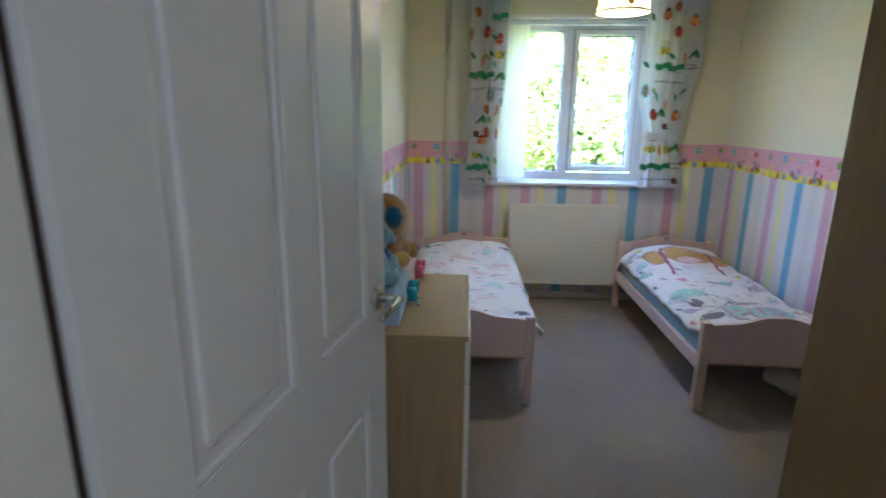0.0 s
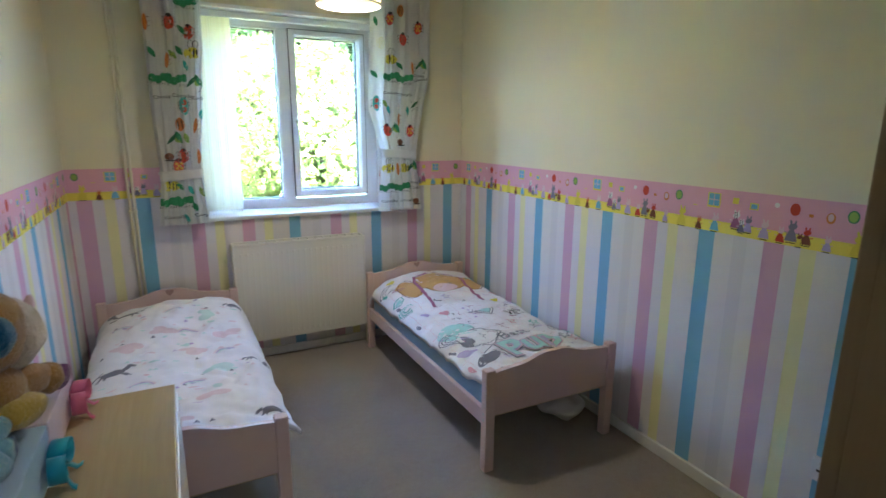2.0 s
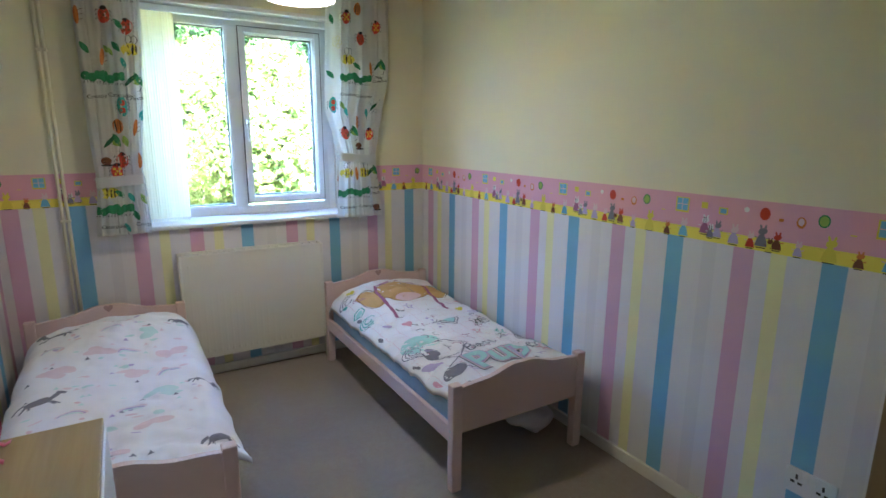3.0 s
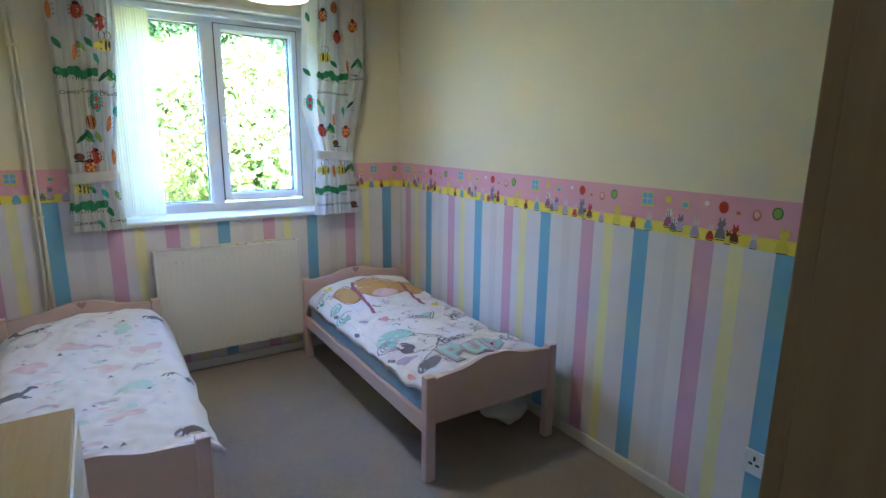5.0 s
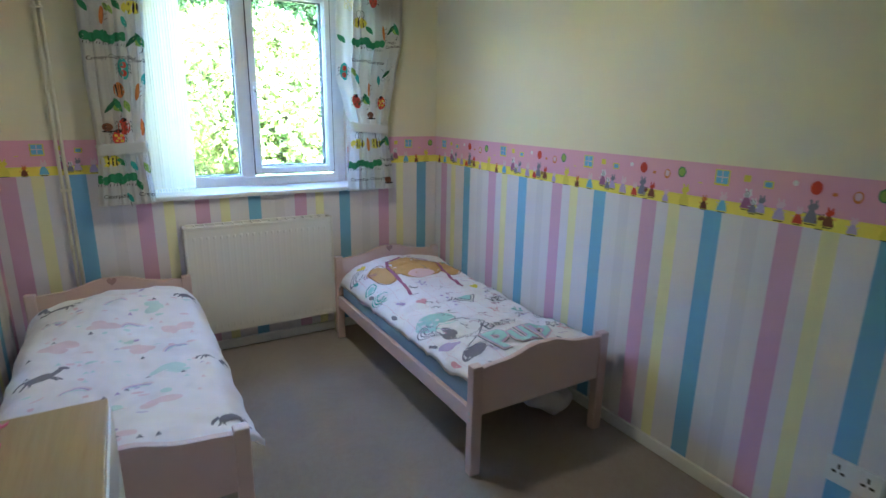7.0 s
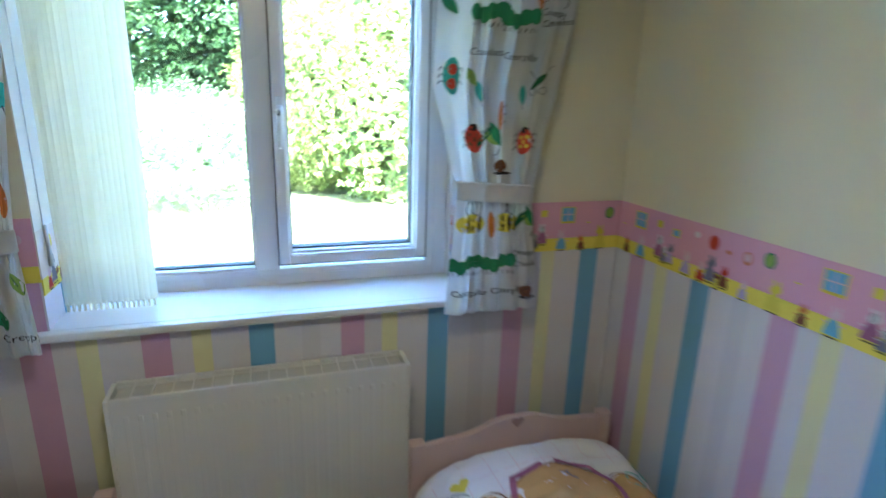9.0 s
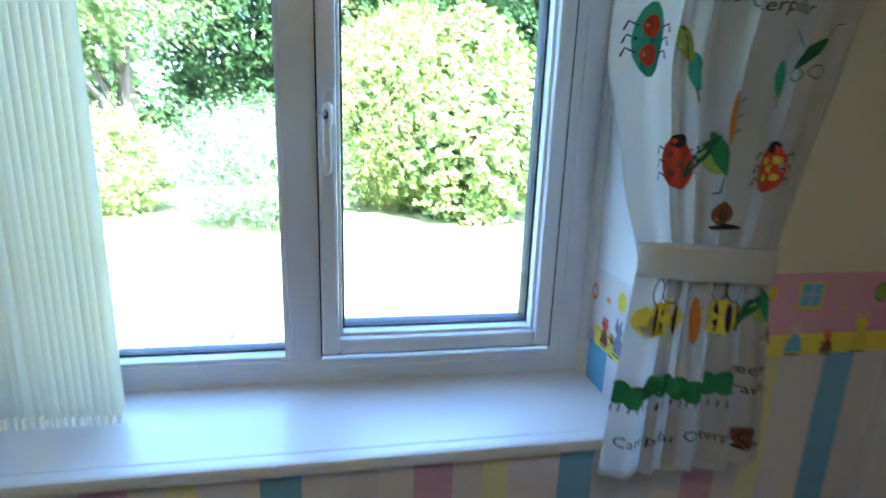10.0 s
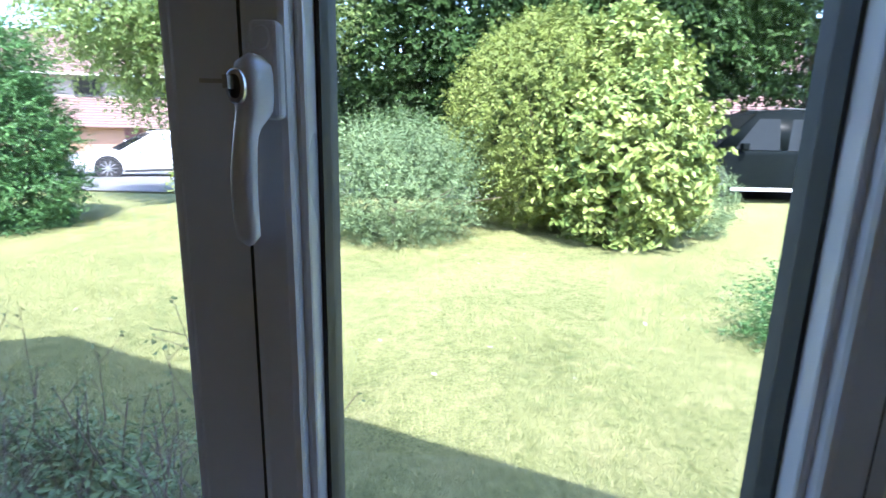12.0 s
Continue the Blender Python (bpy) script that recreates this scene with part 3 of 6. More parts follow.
def panel_door():
    bm = bmesh.new()
    cols = ((0.105, 0.345), (0.42, 0.64))
    rows = ((0.22, 0.79), (0.96, 1.60), (1.70, 1.88))
    xs = [0, *[v for c in cols for v in c], DWID]
    zs = [0, *[v for r in rows for v in r], DHT]
    for i in range(len(xs) - 1):
        for j in range(len(zs) - 1):
            if i % 2 == 1 and j % 2 == 1:
                bx(bm, xs[i], xs[i + 1], 0.007, DTH - 0.007, zs[j], zs[j + 1])
                for y0, y1, out in ((0.002, 0.008, 0), (DTH - 0.008, DTH - 0.002, 1)):
                    bx(bm, xs[i] + 0.035, xs[i + 1] - 0.035, y0, y1, zs[j] + 0.035, zs[j + 1] - 0.035, 0.0055, 2)
                    ring(bm, xs[i], xs[i + 1], zs[j], zs[j + 1], 0.012, y0 - 0.0015 if not out else y0, y1 if not out else y1 + 0.0015, 0.0045)
            else:
                bx(bm, xs[i], xs[i + 1], 0, DTH, zs[j], zs[j + 1])
    return bm


part("door_leaf", panel_door(), M_DOOR, door)
for side, y in ((-1, 0.0), (1, DTH)):
    h = part("lever_handle", rod(bmesh.new(), (DWID - 0.055, y, 0.99), (DWID - 0.055, y + side * 0.009, 0.99), 0.026, sides=24), M_STEEL, door, "polished steel lever handle", True)
    bm = rod(bmesh.new(), (DWID - 0.055, y + side * 0.009, 0.99), (DWID - 0.055, y + side * 0.05, 0.99), 0.0095)
    ball(bm, (DWID - 0.055, y + side * 0.05, 0.99), (0.0105, 0.0105, 0.0105))
    rod(bm, (DWID - 0.055, y + side * 0.05, 0.99), (DWID - 0.165, y + side * 0.052, 0.988), 0.0095, 0.0075)
    ball(bm, (DWID - 0.165, y + side * 0.052, 0.988), (0.009, 0.0075, 0.0075))
    part("lever", bm, M_STEEL, h, smooth=True)
# shade of the hinge gap, painted as a dark strip on the leaf's edge
part("hinge_edge", box(-0.002, 0.001, DTH * 0.45, DTH - 0.001, 0.0, DHT), paint("gap_shade_brown", (0.06, 0.04, 0.03), 0.7), door, "dark strip painted as shade of the hinge gap")
part("latch_plate", box(DWID - 0.0005, DWID + 0.0012, 0.006, DTH - 0.006, 0.91, 1.07), M_STEEL, door, "steel latch plate on the edge")
for z in (0.2, 1.75):
    part("hinge", rod(bmesh.new(), (-0.004, -0.004, z), (-0.004, -0.004, z + 0.1), 0.005), M_STEEL, door)

# ---- printed patterns laid on cloth and paper ----
INK = [paint("print_" + n, c, 0.85, 0.12, 200, 0.05) for n, c in (
    ("red", (0.58, 0.07, 0.04)), ("orange", (0.62, 0.22, 0.05)), ("yellow", (0.74, 0.66, 0.08)), ("green", (0.04, 0.25, 0.10)),
    ("dark_green", (0.02, 0.12, 0.06)), ("teal", (0.08, 0.45, 0.40)), ("brown", (0.20, 0.08, 0.04)), ("black", (0.02, 0.02, 0.025)),
    ("light_green", (0.32, 0.48, 0.10)), ("pink", (0.70, 0.36, 0.44)), ("mauve", (0.36, 0.14, 0.26)), ("sky", (0.20, 0.50, 0.72)),
    ("gold", (0.58, 0.37, 0.15)), ("grey", (0.22, 0.22, 0.28)), ("white", (0.78, 0.78, 0.78)), ("lilac", (0.50, 0.42, 0.66)),
    ("pale_pink", (0.74, 0.56, 0.62)), ("pale_teal", (0.42, 0.70, 0.68)), ("cloud_pink", (0.78, 0.64, 0.69)), ("cloud_teal", (0.60, 0.76, 0.75)))]
RED, ORANGE, YEL, GRN, DGRN, TEAL, BRN, BLK, LGRN, PNK, MAUVE, SKY, GOLD, GREY, WHT, LIL, PPNK, PTEAL, CLD_P, CLD_T = range(20)


class Print:
    """Thin inked shapes that follow a surface at(s, t) in metres."""

    def __init__(self, at, flip=1.0):
        self.at, self.flip, self.bm = at, flip, bmesh.new()

    def p(self, s, t, lift):
        e = 0.004
        q = self.at(s, t)
        n = (self.at(s + e, t) - q).cross(self.at(s, t + e) - q)
        n.normalize()
        return self.bm.verts.new(q + n * lift * self.flip)

    def poly(self, c, pts, ink, lift=0.0016, rings=3):
        """A star-shaped outline round c, filled in rings."""
        rows = [[self.p(c[0] + (x - c[0]) * k / rings, c[1] + (y - c[1]) * k / rings, lift) for x, y in pts] for k in range(1, rings + 1)]
        mid = self.p(*c, lift)
        n = len(pts)
        for i in range(n):
            j = (i + 1) % n
            self.bm.faces.new((mid, rows[0][i], rows[0][j])).material_index = ink
            for a, b in zip(rows, rows[1:]):
                self.bm.faces.new((a[i], b[i], b[j], a[j])).material_index = ink

    def blob(self, s, t, rx, ry, rot, ink, lift=0.0016, n=14, rings=2, point=0.0):
        a = math.radians(rot)
        pts = []
        for i in range(n):
            w = 2 * math.pi * i / n
            x, y = rx * math.cos(w), ry * math.sin(w) * (1 - point * abs(math.cos(w)))
            pts.append((s + x * math.cos(a) - y * math.sin(a), t + x * math.sin(a) + y * math.cos(a)))
        self.poly((s, t), pts, ink, lift, rings)

    def stroke(self, pts, w, ink, lift=0.0016, step=0.012):
        line = []
        for (x0, y0), (x1, y1) in zip(pts, pts[1:]):
            n = max(1, int(math.hypot(x1 - x0, y1 - y0) / step))
            line += [(x0 + (x1 - x0) * i / n, y0 + (y1 - y0) * i / n) for i in range(n)]
        line.append(pts[-1])
        prev = None
        for i, (x, y) in enumerate(line):
            x0, y0 = line[max(0, i - 1)]
            x1, y1 = line[min(len(line) - 1, i + 1)]
            d = math.hypot(x1 - x0, y1 - y0) or 1
            nx, ny = -(y1 - y0) / d * w / 2, (x1 - x0) / d * w / 2
            a, b = self.p(x + nx, y + ny, lift), self.p(x - nx, y - ny, lift)
            if prev:
                self.bm.faces.new((prev[0], a, b, prev[1])).material_index = ink
            prev = (a, b)

    def arc(self, s, t, rx, ry, a0, a1, w, ink, lift=0.0016, n=10):
        self.stroke([(s + rx * math.cos(math.radians(a0 + (a1 - a0) * i / n)), t + ry * math.sin(math.radians(a0 + (a1 - a0) * i / n))) for i in range(n + 1)], w, ink, lift)

    def heart(self, s, t, r, rot, ink, lift=0.0016):
        a = math.radians(rot)
        self.poly((s, t), [(s + x * math.cos(a) - y * math.sin(a), t + x * math.sin(a) + y * math.cos(a)) for x, y in heart_outline(r)], ink, lift)

    def star(self, s, t, r, rot, ink, lift=0.0016, points=5):
        pts = []
        for i in range(points * 2):
            a = math.radians(rot) + math.pi * i / points
            q = r if i % 2 == 0 else r * 0.45
            pts.append((s + q * math.cos(a), t + q * math.sin(a)))
        self.poly((s, t), pts, ink, lift)

    def text(self, words, s, t, size, ink, rot=0.0, lift=0.0016, up=1, bold=0.0):
        cu = bpy.data.curves.new("lettering", "FONT")
        cu.body, cu.size, cu.offset = words, size, bold
        cu.resolution_u = 2
        ob = bpy.data.objects.new("lettering", cu)
        me = bpy.data.meshes.new_from_object(ob)
        a = math.radians(rot)
        vs = []
        for v in me.vertices:
            x, y = v.co.x, v.co.y * up
            vs.append(self.p(s + x * math.cos(a) - y * math.sin(a), t + x * math.sin(a) + y * math.cos(a), lift))
        for f in me.polygons:
            try:
                self.bm.faces.new([vs[i] for i in f.vertices]).material_index = ink
            except ValueError:
                pass
        bpy.data.objects.remove(ob)
        bpy.data.curves.remove(cu)
        bpy.data.meshes.remove(me)

    def put(self, parent, label):
        ob = part("printed_pattern", self.bm, INK, parent, label)
        ob["kind"] = "stuff"
        return ob


# ---- border pictures ----


def border_pictures(parent, f, length, seed, start, down=0.0, L=0.0024, balloon=None):
    rnd = random.Random(seed)
    pr = Print(lambda s, t: Vector(f(s, 0.0, t + down)))
    probe = (Vector(f(0.1, 0.1, 1.1)) - Vector(f(0.1, 0.0, 1.1)))
    a = (Vector(f(0.104, 0, 1.1)) - Vector(f(0.1, 0, 1.1))).cross(Vector((0, 0, 1)))
    pr.flip = 1.0 if a.dot(probe) > 0 else -1.0
    period = 0.623
    k = -1
    while start + k * period < length + period:
        o = start + k * period
        k += 1

        def ok(x):
            return 0.02 < o + x < length - 0.02

        def rect(x, z, w, h, ink, lift=L):
            if ok(x - w / 2) and ok(x + w / 2):
                pr.poly((o + x, z), [(o + x - w / 2, z - h / 2), (o + x + w / 2, z - h / 2), (o + x + w / 2, z + h / 2), (o + x - w / 2, z + h / 2)], ink, lift, 1)

        def dot(x, z, rx, rz, ink, lift=L):
            if ok(x - rx) and ok(x + rx):
                pr.blob(o + x, z, rx, rz, 0, ink, lift, 10, 1)
        rect(0.000, 1.145, 0.054, 0.054, YEL)
        rect(0.000, 1.147, 0.044, 0.044, SKY, L + 0.0004)
        rect(0.000, 1.147, 0.003, 0.044, PPNK, L + 0.0008)
        rect(0.000, 1.147, 0.044, 0.003, PPNK, L + 0.0008)
        rect(0.087, 1.152, 0.024, 0.022, YEL)
        rect(0.157, 1.140, 0.032, 0.024, YEL)
        rect(0.157, 1.140, 0.022, 0.016, SKY, L + 0.0004)
        dot(0.236, 1.155, 0.009, 0.009, WHT)
        dot(0.296, 1.148, 0.017, 0.021, RED if balloon is None else balloon)
        rect(0.347, 1.135, 0.014, 0.010, ORANGE)
        dot(0.405, 1.135, 0.014, 0.018, ORANGE)
        dot(0.405, 1.137, 0.009, 0.012, PPNK, L + 0.0004)
        dot(0.466, 1.148, 0.017, 0.020, GRN)
        dot(0.466, 1.148, 0.013, 0.016, LGRN, L + 0.0004)
        rect(0.544, 1.118, 0.016, 0.004, YEL)
        # small dressed figures as plain rounded shapes
        for x, z, hgt, body, head in ((0.012, 1.058, 0.030, SKY, PPNK), (0.075, 1.080, 0.030, MAUVE, WHT), (0.095, 1.062, 0.022, GREY, WHT), (0.118, 1.070, 0.026, LIL, GREY),
                                      (0.170, 1.062, 0.030, LIL, PPNK), (0.215, 1.055, 0.024, RED, PPNK), (0.243, 1.070, 0.032, GREY, GREY), (0.262, 1.048, 0.020, YEL, BRN),
                                      (0.285, 1.062, 0.026, BRN, RED), (0.335, 1.050, 0.022, LIL, PPNK), (0.405, 1.062, 0.034, YEL, YEL), (0.468, 1.048, 0.022, BRN, ORANGE)):
            x, hgt = x * 1.21 + rnd.uniform(-0.004, 0.004), hgt * 1.4
            if not ok(x - hgt * 0.6) or not ok(x + hgt * 0.6):
                continue
            low, neck = z - hgt * 0.62, z + hgt * 0.28
            pr.poly((o + x, z - hgt * 0.25), [(o + x - hgt * 0.46, low), (o + x + hgt * 0.46, low), (o + x + hgt * 0.34, z - hgt * 0.1), (o + x + hgt * 0.14, neck), (o + x - hgt * 0.14, neck), (o + x - hgt * 0.34, z - hgt * 0.1)], body, L, 1)
            for q in (-1, 1):
                pr.blob(o + x + 0.002 + q * hgt * 0.16, z + hgt * 0.80, hgt * 0.085, hgt * 0.18, -q * 14, head, L + 0.0003, 8, 1)
                pr.stroke([(o + x + q * hgt * 0.30, z), (o + x + q * hgt * 0.56, z + hgt * 0.05)], 0.0024, head, L + 0.0003)
            pr.blob(o + x + 0.002, z + hgt * 0.48, hgt * 0.34, hgt * 0.24, 20, head, L + 0.0004, 12, 1)
            if head == WHT:
                for d in (-0.004, 0.004):
                    rect(x + d, z + hgt * 0.5, 0.0026, hgt * 0.5, BLK, L + 0.0008)
            rect(x, z - hgt * 0.72, hgt * 0.7, 0.003, BLK, L + 0.0004)
    pr.put(parent, "small party pictures on the border")


M_BORDER_PALE = paint("pale_border_paper", (0.76, 0.70, 0.66), 0.7, 0.06, 300, 0.05)
for tag, f in (("reveal_east", lambda s, d, z: (WX1 - d, YW + s, z)), ("reveal_west", lambda s, d, z: (WX0 + d, YW + s, z))):
    bm = bmesh.new()
    strip(bm, f, 0.0, 0.228, BZ0 + 0.007, BZ1 - 0.035, 0.0032)
    top = tagged(new("trim_border_" + tag, mesh("border", bm, M_BORDER_PALE)), "pale end of the paper border in the window reveal", kind="structure")
    bm = bmesh.new()
    strip(bm, f, 0.0, 0.228, BZ0 - 0.035, BZ0 + 0.007, 0.0034)
    part("yellow_band", bm, M_BORDER_Y, top, "yellow band along the border")
    bm = bmesh.new()
    strip(bm, f, 0.118, 0.194, 0.902, BZ0 - 0.035, 0.0013)
    part("blue_stripe", bm, paint("blue_paper_stripe", BLUE, 0.75, 0.05, 240), top, "blue stripe of the wallpaper")
    border_pictures(top, f, 0.228, 7, -0.22, -0.035, 0.004, YEL)
BORDER = {o.name: o for o in bpy.data.objects if o.name.startswith("trim_border_")}
for i, (tag, f, length) in enumerate(walls):
    border_pictures(BORDER["trim_border_" + tag], f, length, i, 0.113 if tag == "east" else 0.2)

# ---- curtains ----


def keyed(rows, z):
    for (z0, *a), (z1, *b) in zip(rows, rows[1:]):
        if z <= z0 and z >= z1:
            k = (z0 - z) / (z0 - z1)
            k = 0.55 * k + 0.45 * k * k * (3 - 2 * k)
            return [p + (q - p) * k for p, q in zip(a, b)]
    return rows[0][1:] if z > rows[0][0] else rows[-1][1:]


def make_curtain(rows, top, bottom, tie, seed, panels, motifs, label):
    """A curtain of flat-fronted folds gathered by a tie-back. rows: height, edge, edge, fold depth, distance from the wall.
    panels: widths of the folds' fronts; motifs: (height, metres along the fronts, kind)."""
    height, full = top - bottom, sum(panels)
    starts = [sum(panels[:i]) for i in range(len(panels))]

    def at(s, t, tuck=0.0):
        """A point of the cloth, s along the fronts; tuck 0 to 1 runs into the fold behind a front's edge."""
        z = top - t
        x0, x1, amp, y = keyed(rows, z)
        s = min(max(s, 0.0), full)
        i = max(k for k in range(len(panels)) if s >= starts[k] - 1e-9)
        q = min(1.0, (s - starts[i]) / panels[i])
        wander = 0.010 * noise.noise(Vector((s * 7, z * 1.7, seed))) + 0.007 * noise.noise(Vector((i * 3.7, z * 2.6, seed + 9)))
        lean = 0.35 * math.sin(i * 2.3 + seed)
        bulge = math.sin(math.pi * q) ** 0.7 * (0.75 + 0.25 * math.sin(i * 1.9 + seed)) + lean * (q - 0.5)
        ripple = 0.22 * math.sin(q * 9.0 + i * 2.0 + z * 3.0)
        x = x0 + (x1 - x0) * s / full + wander * min(1.0, amp / 0.02)
        depth = -amp * (bulge + ripple)
        if tuck:
            depth += amp * 2.2 * math.sin(math.pi * tuck)
            x += 0.008 * math.sin(2 * math.pi * tuck)
        return Vector((x, y + depth + 0.004 * noise.noise(Vector((s * 9, z * 3, seed + 4))), z))
    ob = thing("curtain", (rows[0][1], 3.73, bottom), label, "curtain", "pair of curtains")
    line = []
    for i, w in enumerate(panels):
        line += [(starts[i] + w * (0.001 + 0.998 * k / 22), 0.0) for k in range(23)]
        if i + 1 < len(panels):
            line += [(starts[i] + w * 0.9995, k / 8) for k in range(1, 8)]
    nv = 70
    bm = bmesh.new()
    g = [[bm.verts.new(at(s, height * j / nv, k)) for j in range(nv + 1)] for s, k in line]
    for a, c in zip(g, g[1:]):
        for j in range(nv):
            bm.faces.new((a[j], c[j], c[j + 1], a[j + 1]))
    bmesh.ops.solidify(bm, geom=bm.faces[:], thickness=0.0012)
    inv = ob.matrix_world.inverted()
    bm.transform(inv)
    part("cloth", bm, M_CURTAIN, ob, smooth=True)
    # tabs over the pole
    for i in range(6):
        c = at(full * (i + 0.5) / 6, 0.0)
        bm = box(c.x - 0.022, c.x + 0.022, c.y - 0.004, c.y, top - 0.01, 2.214, 0.002)
        bx(bm, c.x - 0.022, c.x + 0.022, c.y - 0.004, max(c.y, 3.765), 2.214, 2.218, 0.001)
        bm.transform(inv)
        part("tab", bm, M_CURTAIN, ob)
    # tie-back band
    x0, x1, amp, y = keyed(rows, tie)
    ringsp = []
    for dz in (-0.026, -0.024, -0.018, -0.006, 0.006, 0.018, 0.024, 0.026):
        r = []
        for i in range(72):
            a = 2 * math.pi * i / 72
            k = 1.0 + 0.012 * noise.noise(Vector((a * 3.0, dz * 60, seed))) - (0.03 if abs(dz) > 0.025 else 0.0)
            r.append(inv @ Vector(((x0 + x1) / 2 + ((x1 - x0) / 2 + 0.004) * k * math.cos(a), y - amp * 0.4 + (amp * 1.5 + 0.008 + 0.002 * math.sin(a * 9)) * k * math.sin(a),
                                   tie + dz + 0.008 * math.cos(a) * (1 if x0 < 0.5 else -1) + 0.0025 * noise.noise(Vector((a * 2.2, 0.0, seed))))))
        ringsp.append(r)
    part("tie_back", loft(bmesh.new(), ringsp), M_CURTAIN, ob, "white cotton tie-back band", True)
    # printed insects, leaves and words
    rnd = random.Random(seed)
    here = dict(s=0.0, t=0.0, k=1.0)
    pr = Print(lambda s, t: at(here["s"] + (s - here["s"]) * here["k"], here["t"] + (t - here["t"]) * 1.18))
    pr.flip = 1.0 if (at(0.05 + 0.004, 0.5) - at(0.05, 0.5)).cross(at(0.05, 0.504) - at(0.05, 0.5)).y < 0 else -1.0

    def legs(s, t, r, n=3):
        for q in (-1, 1):
            for i in range(n):
                d = (i - (n - 1) / 2) * r * 0.7
                pr.stroke([(s + q * r * 0.7, t + d), (s + q * r * 1.15, t + d - r * 0.25), (s + q * r * 1.3, t + d + r * 0.2)], 0.002, BLK)

    def bug(kind, s, t):
        rot = rnd.uniform(-20, 20)
        if kind in ("ladybird", "spotted"):
            legs(s, t, 0.022)
            pr.blob(s, t, 0.021, 0.031, rot, RED)
            pr.blob(s, t - 0.027, 0.011, 0.008, rot, BLK, 0.0022)
            for dx, dy in ((-0.009, -0.010), (0.009, -0.011), (-0.008, 0.011), (0.009, 0.010), (0.0, 0.0)):
                pr.blob(s + dx, t + dy, 0.0052, 0.0052, 0, YEL if kind == "spotted" else BRN, 0.0024, 8, 1)
        elif kind == "bee":
            pr.blob(s, t, 0.036, 0.024, rot * 0.3, YEL)
            for dx in (-0.006, 0.008, 0.021):
                pr.blob(s + dx, t, 0.0036, 0.021, 0, BLK, 0.0024, 10, 1)
            pr.arc(s - 0.006, t - 0.038, 0.010, 0.017, 0, 360, 0.0018, BLK)
            pr.arc(s + 0.014, t - 0.038, 0.011, 0.017, 0, 360, 0.0018, BLK)
        elif kind == "caterpillar":
            for i in range(4):
                pr.blob(s + (i - 1.5) * 0.021, t + 0.006 * math.sin(i * 2.1) - (0.008 if i == 3 else 0), 0.0155, 0.0175, 0, GRN, 0.0016 + 0.0002 * i)
                for d in (-0.005, 0.005):
                    pr.stroke([(s + (i - 1.5) * 0.021 + d, t + 0.018), (s + (i - 1.5) * 0.021 + d - 0.002, t + 0.028)], 0.002, BLK)
        elif kind == "leaf":
            pr.blob(s, t, 0.024, 0.012, rot + 60, LGRN if rnd.random() < 0.45 else GRN, point=0.5)
            pr.stroke([(s - 0.009, t - 0.018), (s + 0.009, t + 0.018)], 0.0018, DGRN, 0.0022)
        elif kind == "teal_leaf":
            pr.blob(s, t, 0.022, 0.011, rot + 75, TEAL, point=0.3)
            pr.stroke([(s, t + 0.018), (s + 0.004, t + 0.034)], 0.0018, BLK, 0.0022)
        elif kind == "beetle":
            legs(s, t, 0.020)
            pr.blob(s, t, 0.019, 0.040, rot * 0.3, TEAL)
            for d in (-0.014, 0.016):
                pr.blob(s, t + d, 0.011, 0.012, 0, RED, 0.0024, 10, 1)
        elif kind == "striped":
            pr.blob(s, t, 0.018, 0.030, rot, ORANGE)
            for d in (-0.009, 0.0, 0.009):
                pr.blob(s + d, t, 0.0024, 0.025, rot, BLK, 0.0024, 8, 1)
        elif kind == "stick":
            pr.blob(s, t, 0.008, 0.034, rot * 0.5, ORANGE)
            for d in (-0.018, 0.0, 0.018):
                pr.stroke([(s + 0.006, t + d), (s + 0.02, t + d - 0.006)], 0.0018, BRN)
        elif kind == "hopper":
            pr.blob(s + 0.010, t + 0.005, 0.020, 0.013, 30, LGRN)
            pr.blob(s - 0.010, t, 0.036, 0.009, -48, DGRN, 0.0022, point=0.4)
            pr.blob(s + 0.016, t - 0.004, 0.030, 0.011, 65, GRN, 0.0024, point=0.4)
            pr.stroke([(s + 0.024, t + 0.024), (s + 0.020, t + 0.042), (s + 0.012, t + 0.044)], 0.0018, BLK)
        elif kind == "fly":
            pr.blob(s, t, 0.024, 0.007, -50, DGRN)
            pr.arc(s + 0.014, t + 0.020, 0.011, 0.008, 0, 360, 0.0015, GREY)
            pr.arc(s - 0.010, t + 0.024, 0.010, 0.008, 0, 360, 0.0015, GREY)
            pr.stroke([(s + 0.016, t - 0.020), (s + 0.022, t - 0.034), (s + 0.032, t - 0.036)], 0.0016, GREY)
            pr.stroke([(s - 0.004, t - 0.004), (s - 0.030, t - 0.024)], 0.0016, BLK)
        elif kind == "daisy":
            for q in range(5):
                pr.arc(s + 0.016 * math.cos(q * 1.257), t + 0.018 * math.sin(q * 1.257), 0.009, 0.011, 0, 360, 0.0016, YEL)
        elif kind == "snail":
            pr.blob(s, t, 0.018, 0.016, 0, BRN)
            pr.arc(s, t, 0.009, 0.008, 0, 300, 0.002, BLK, 0.0024)
            pr.blob(s + 0.004, t + 0.017, 0.024, 0.004, 0, BLK)
        else:
            pr.text(kind, s - 0.03, t, 0.022, BLK, rnd.uniform(-9, 4), up=-1)
    for z, s, kind in motifs:
        x0, x1, *_ = keyed(rows, z)
        here["s"], here["t"], here["k"] = s, top - z, 1.18 * min(1.75, full / (x1 - x0))
        bug(kind, s, top - z)
    pr.bm.transform(inv)
    pr.put(ob, "printed insects, leaves and words")
    return ob


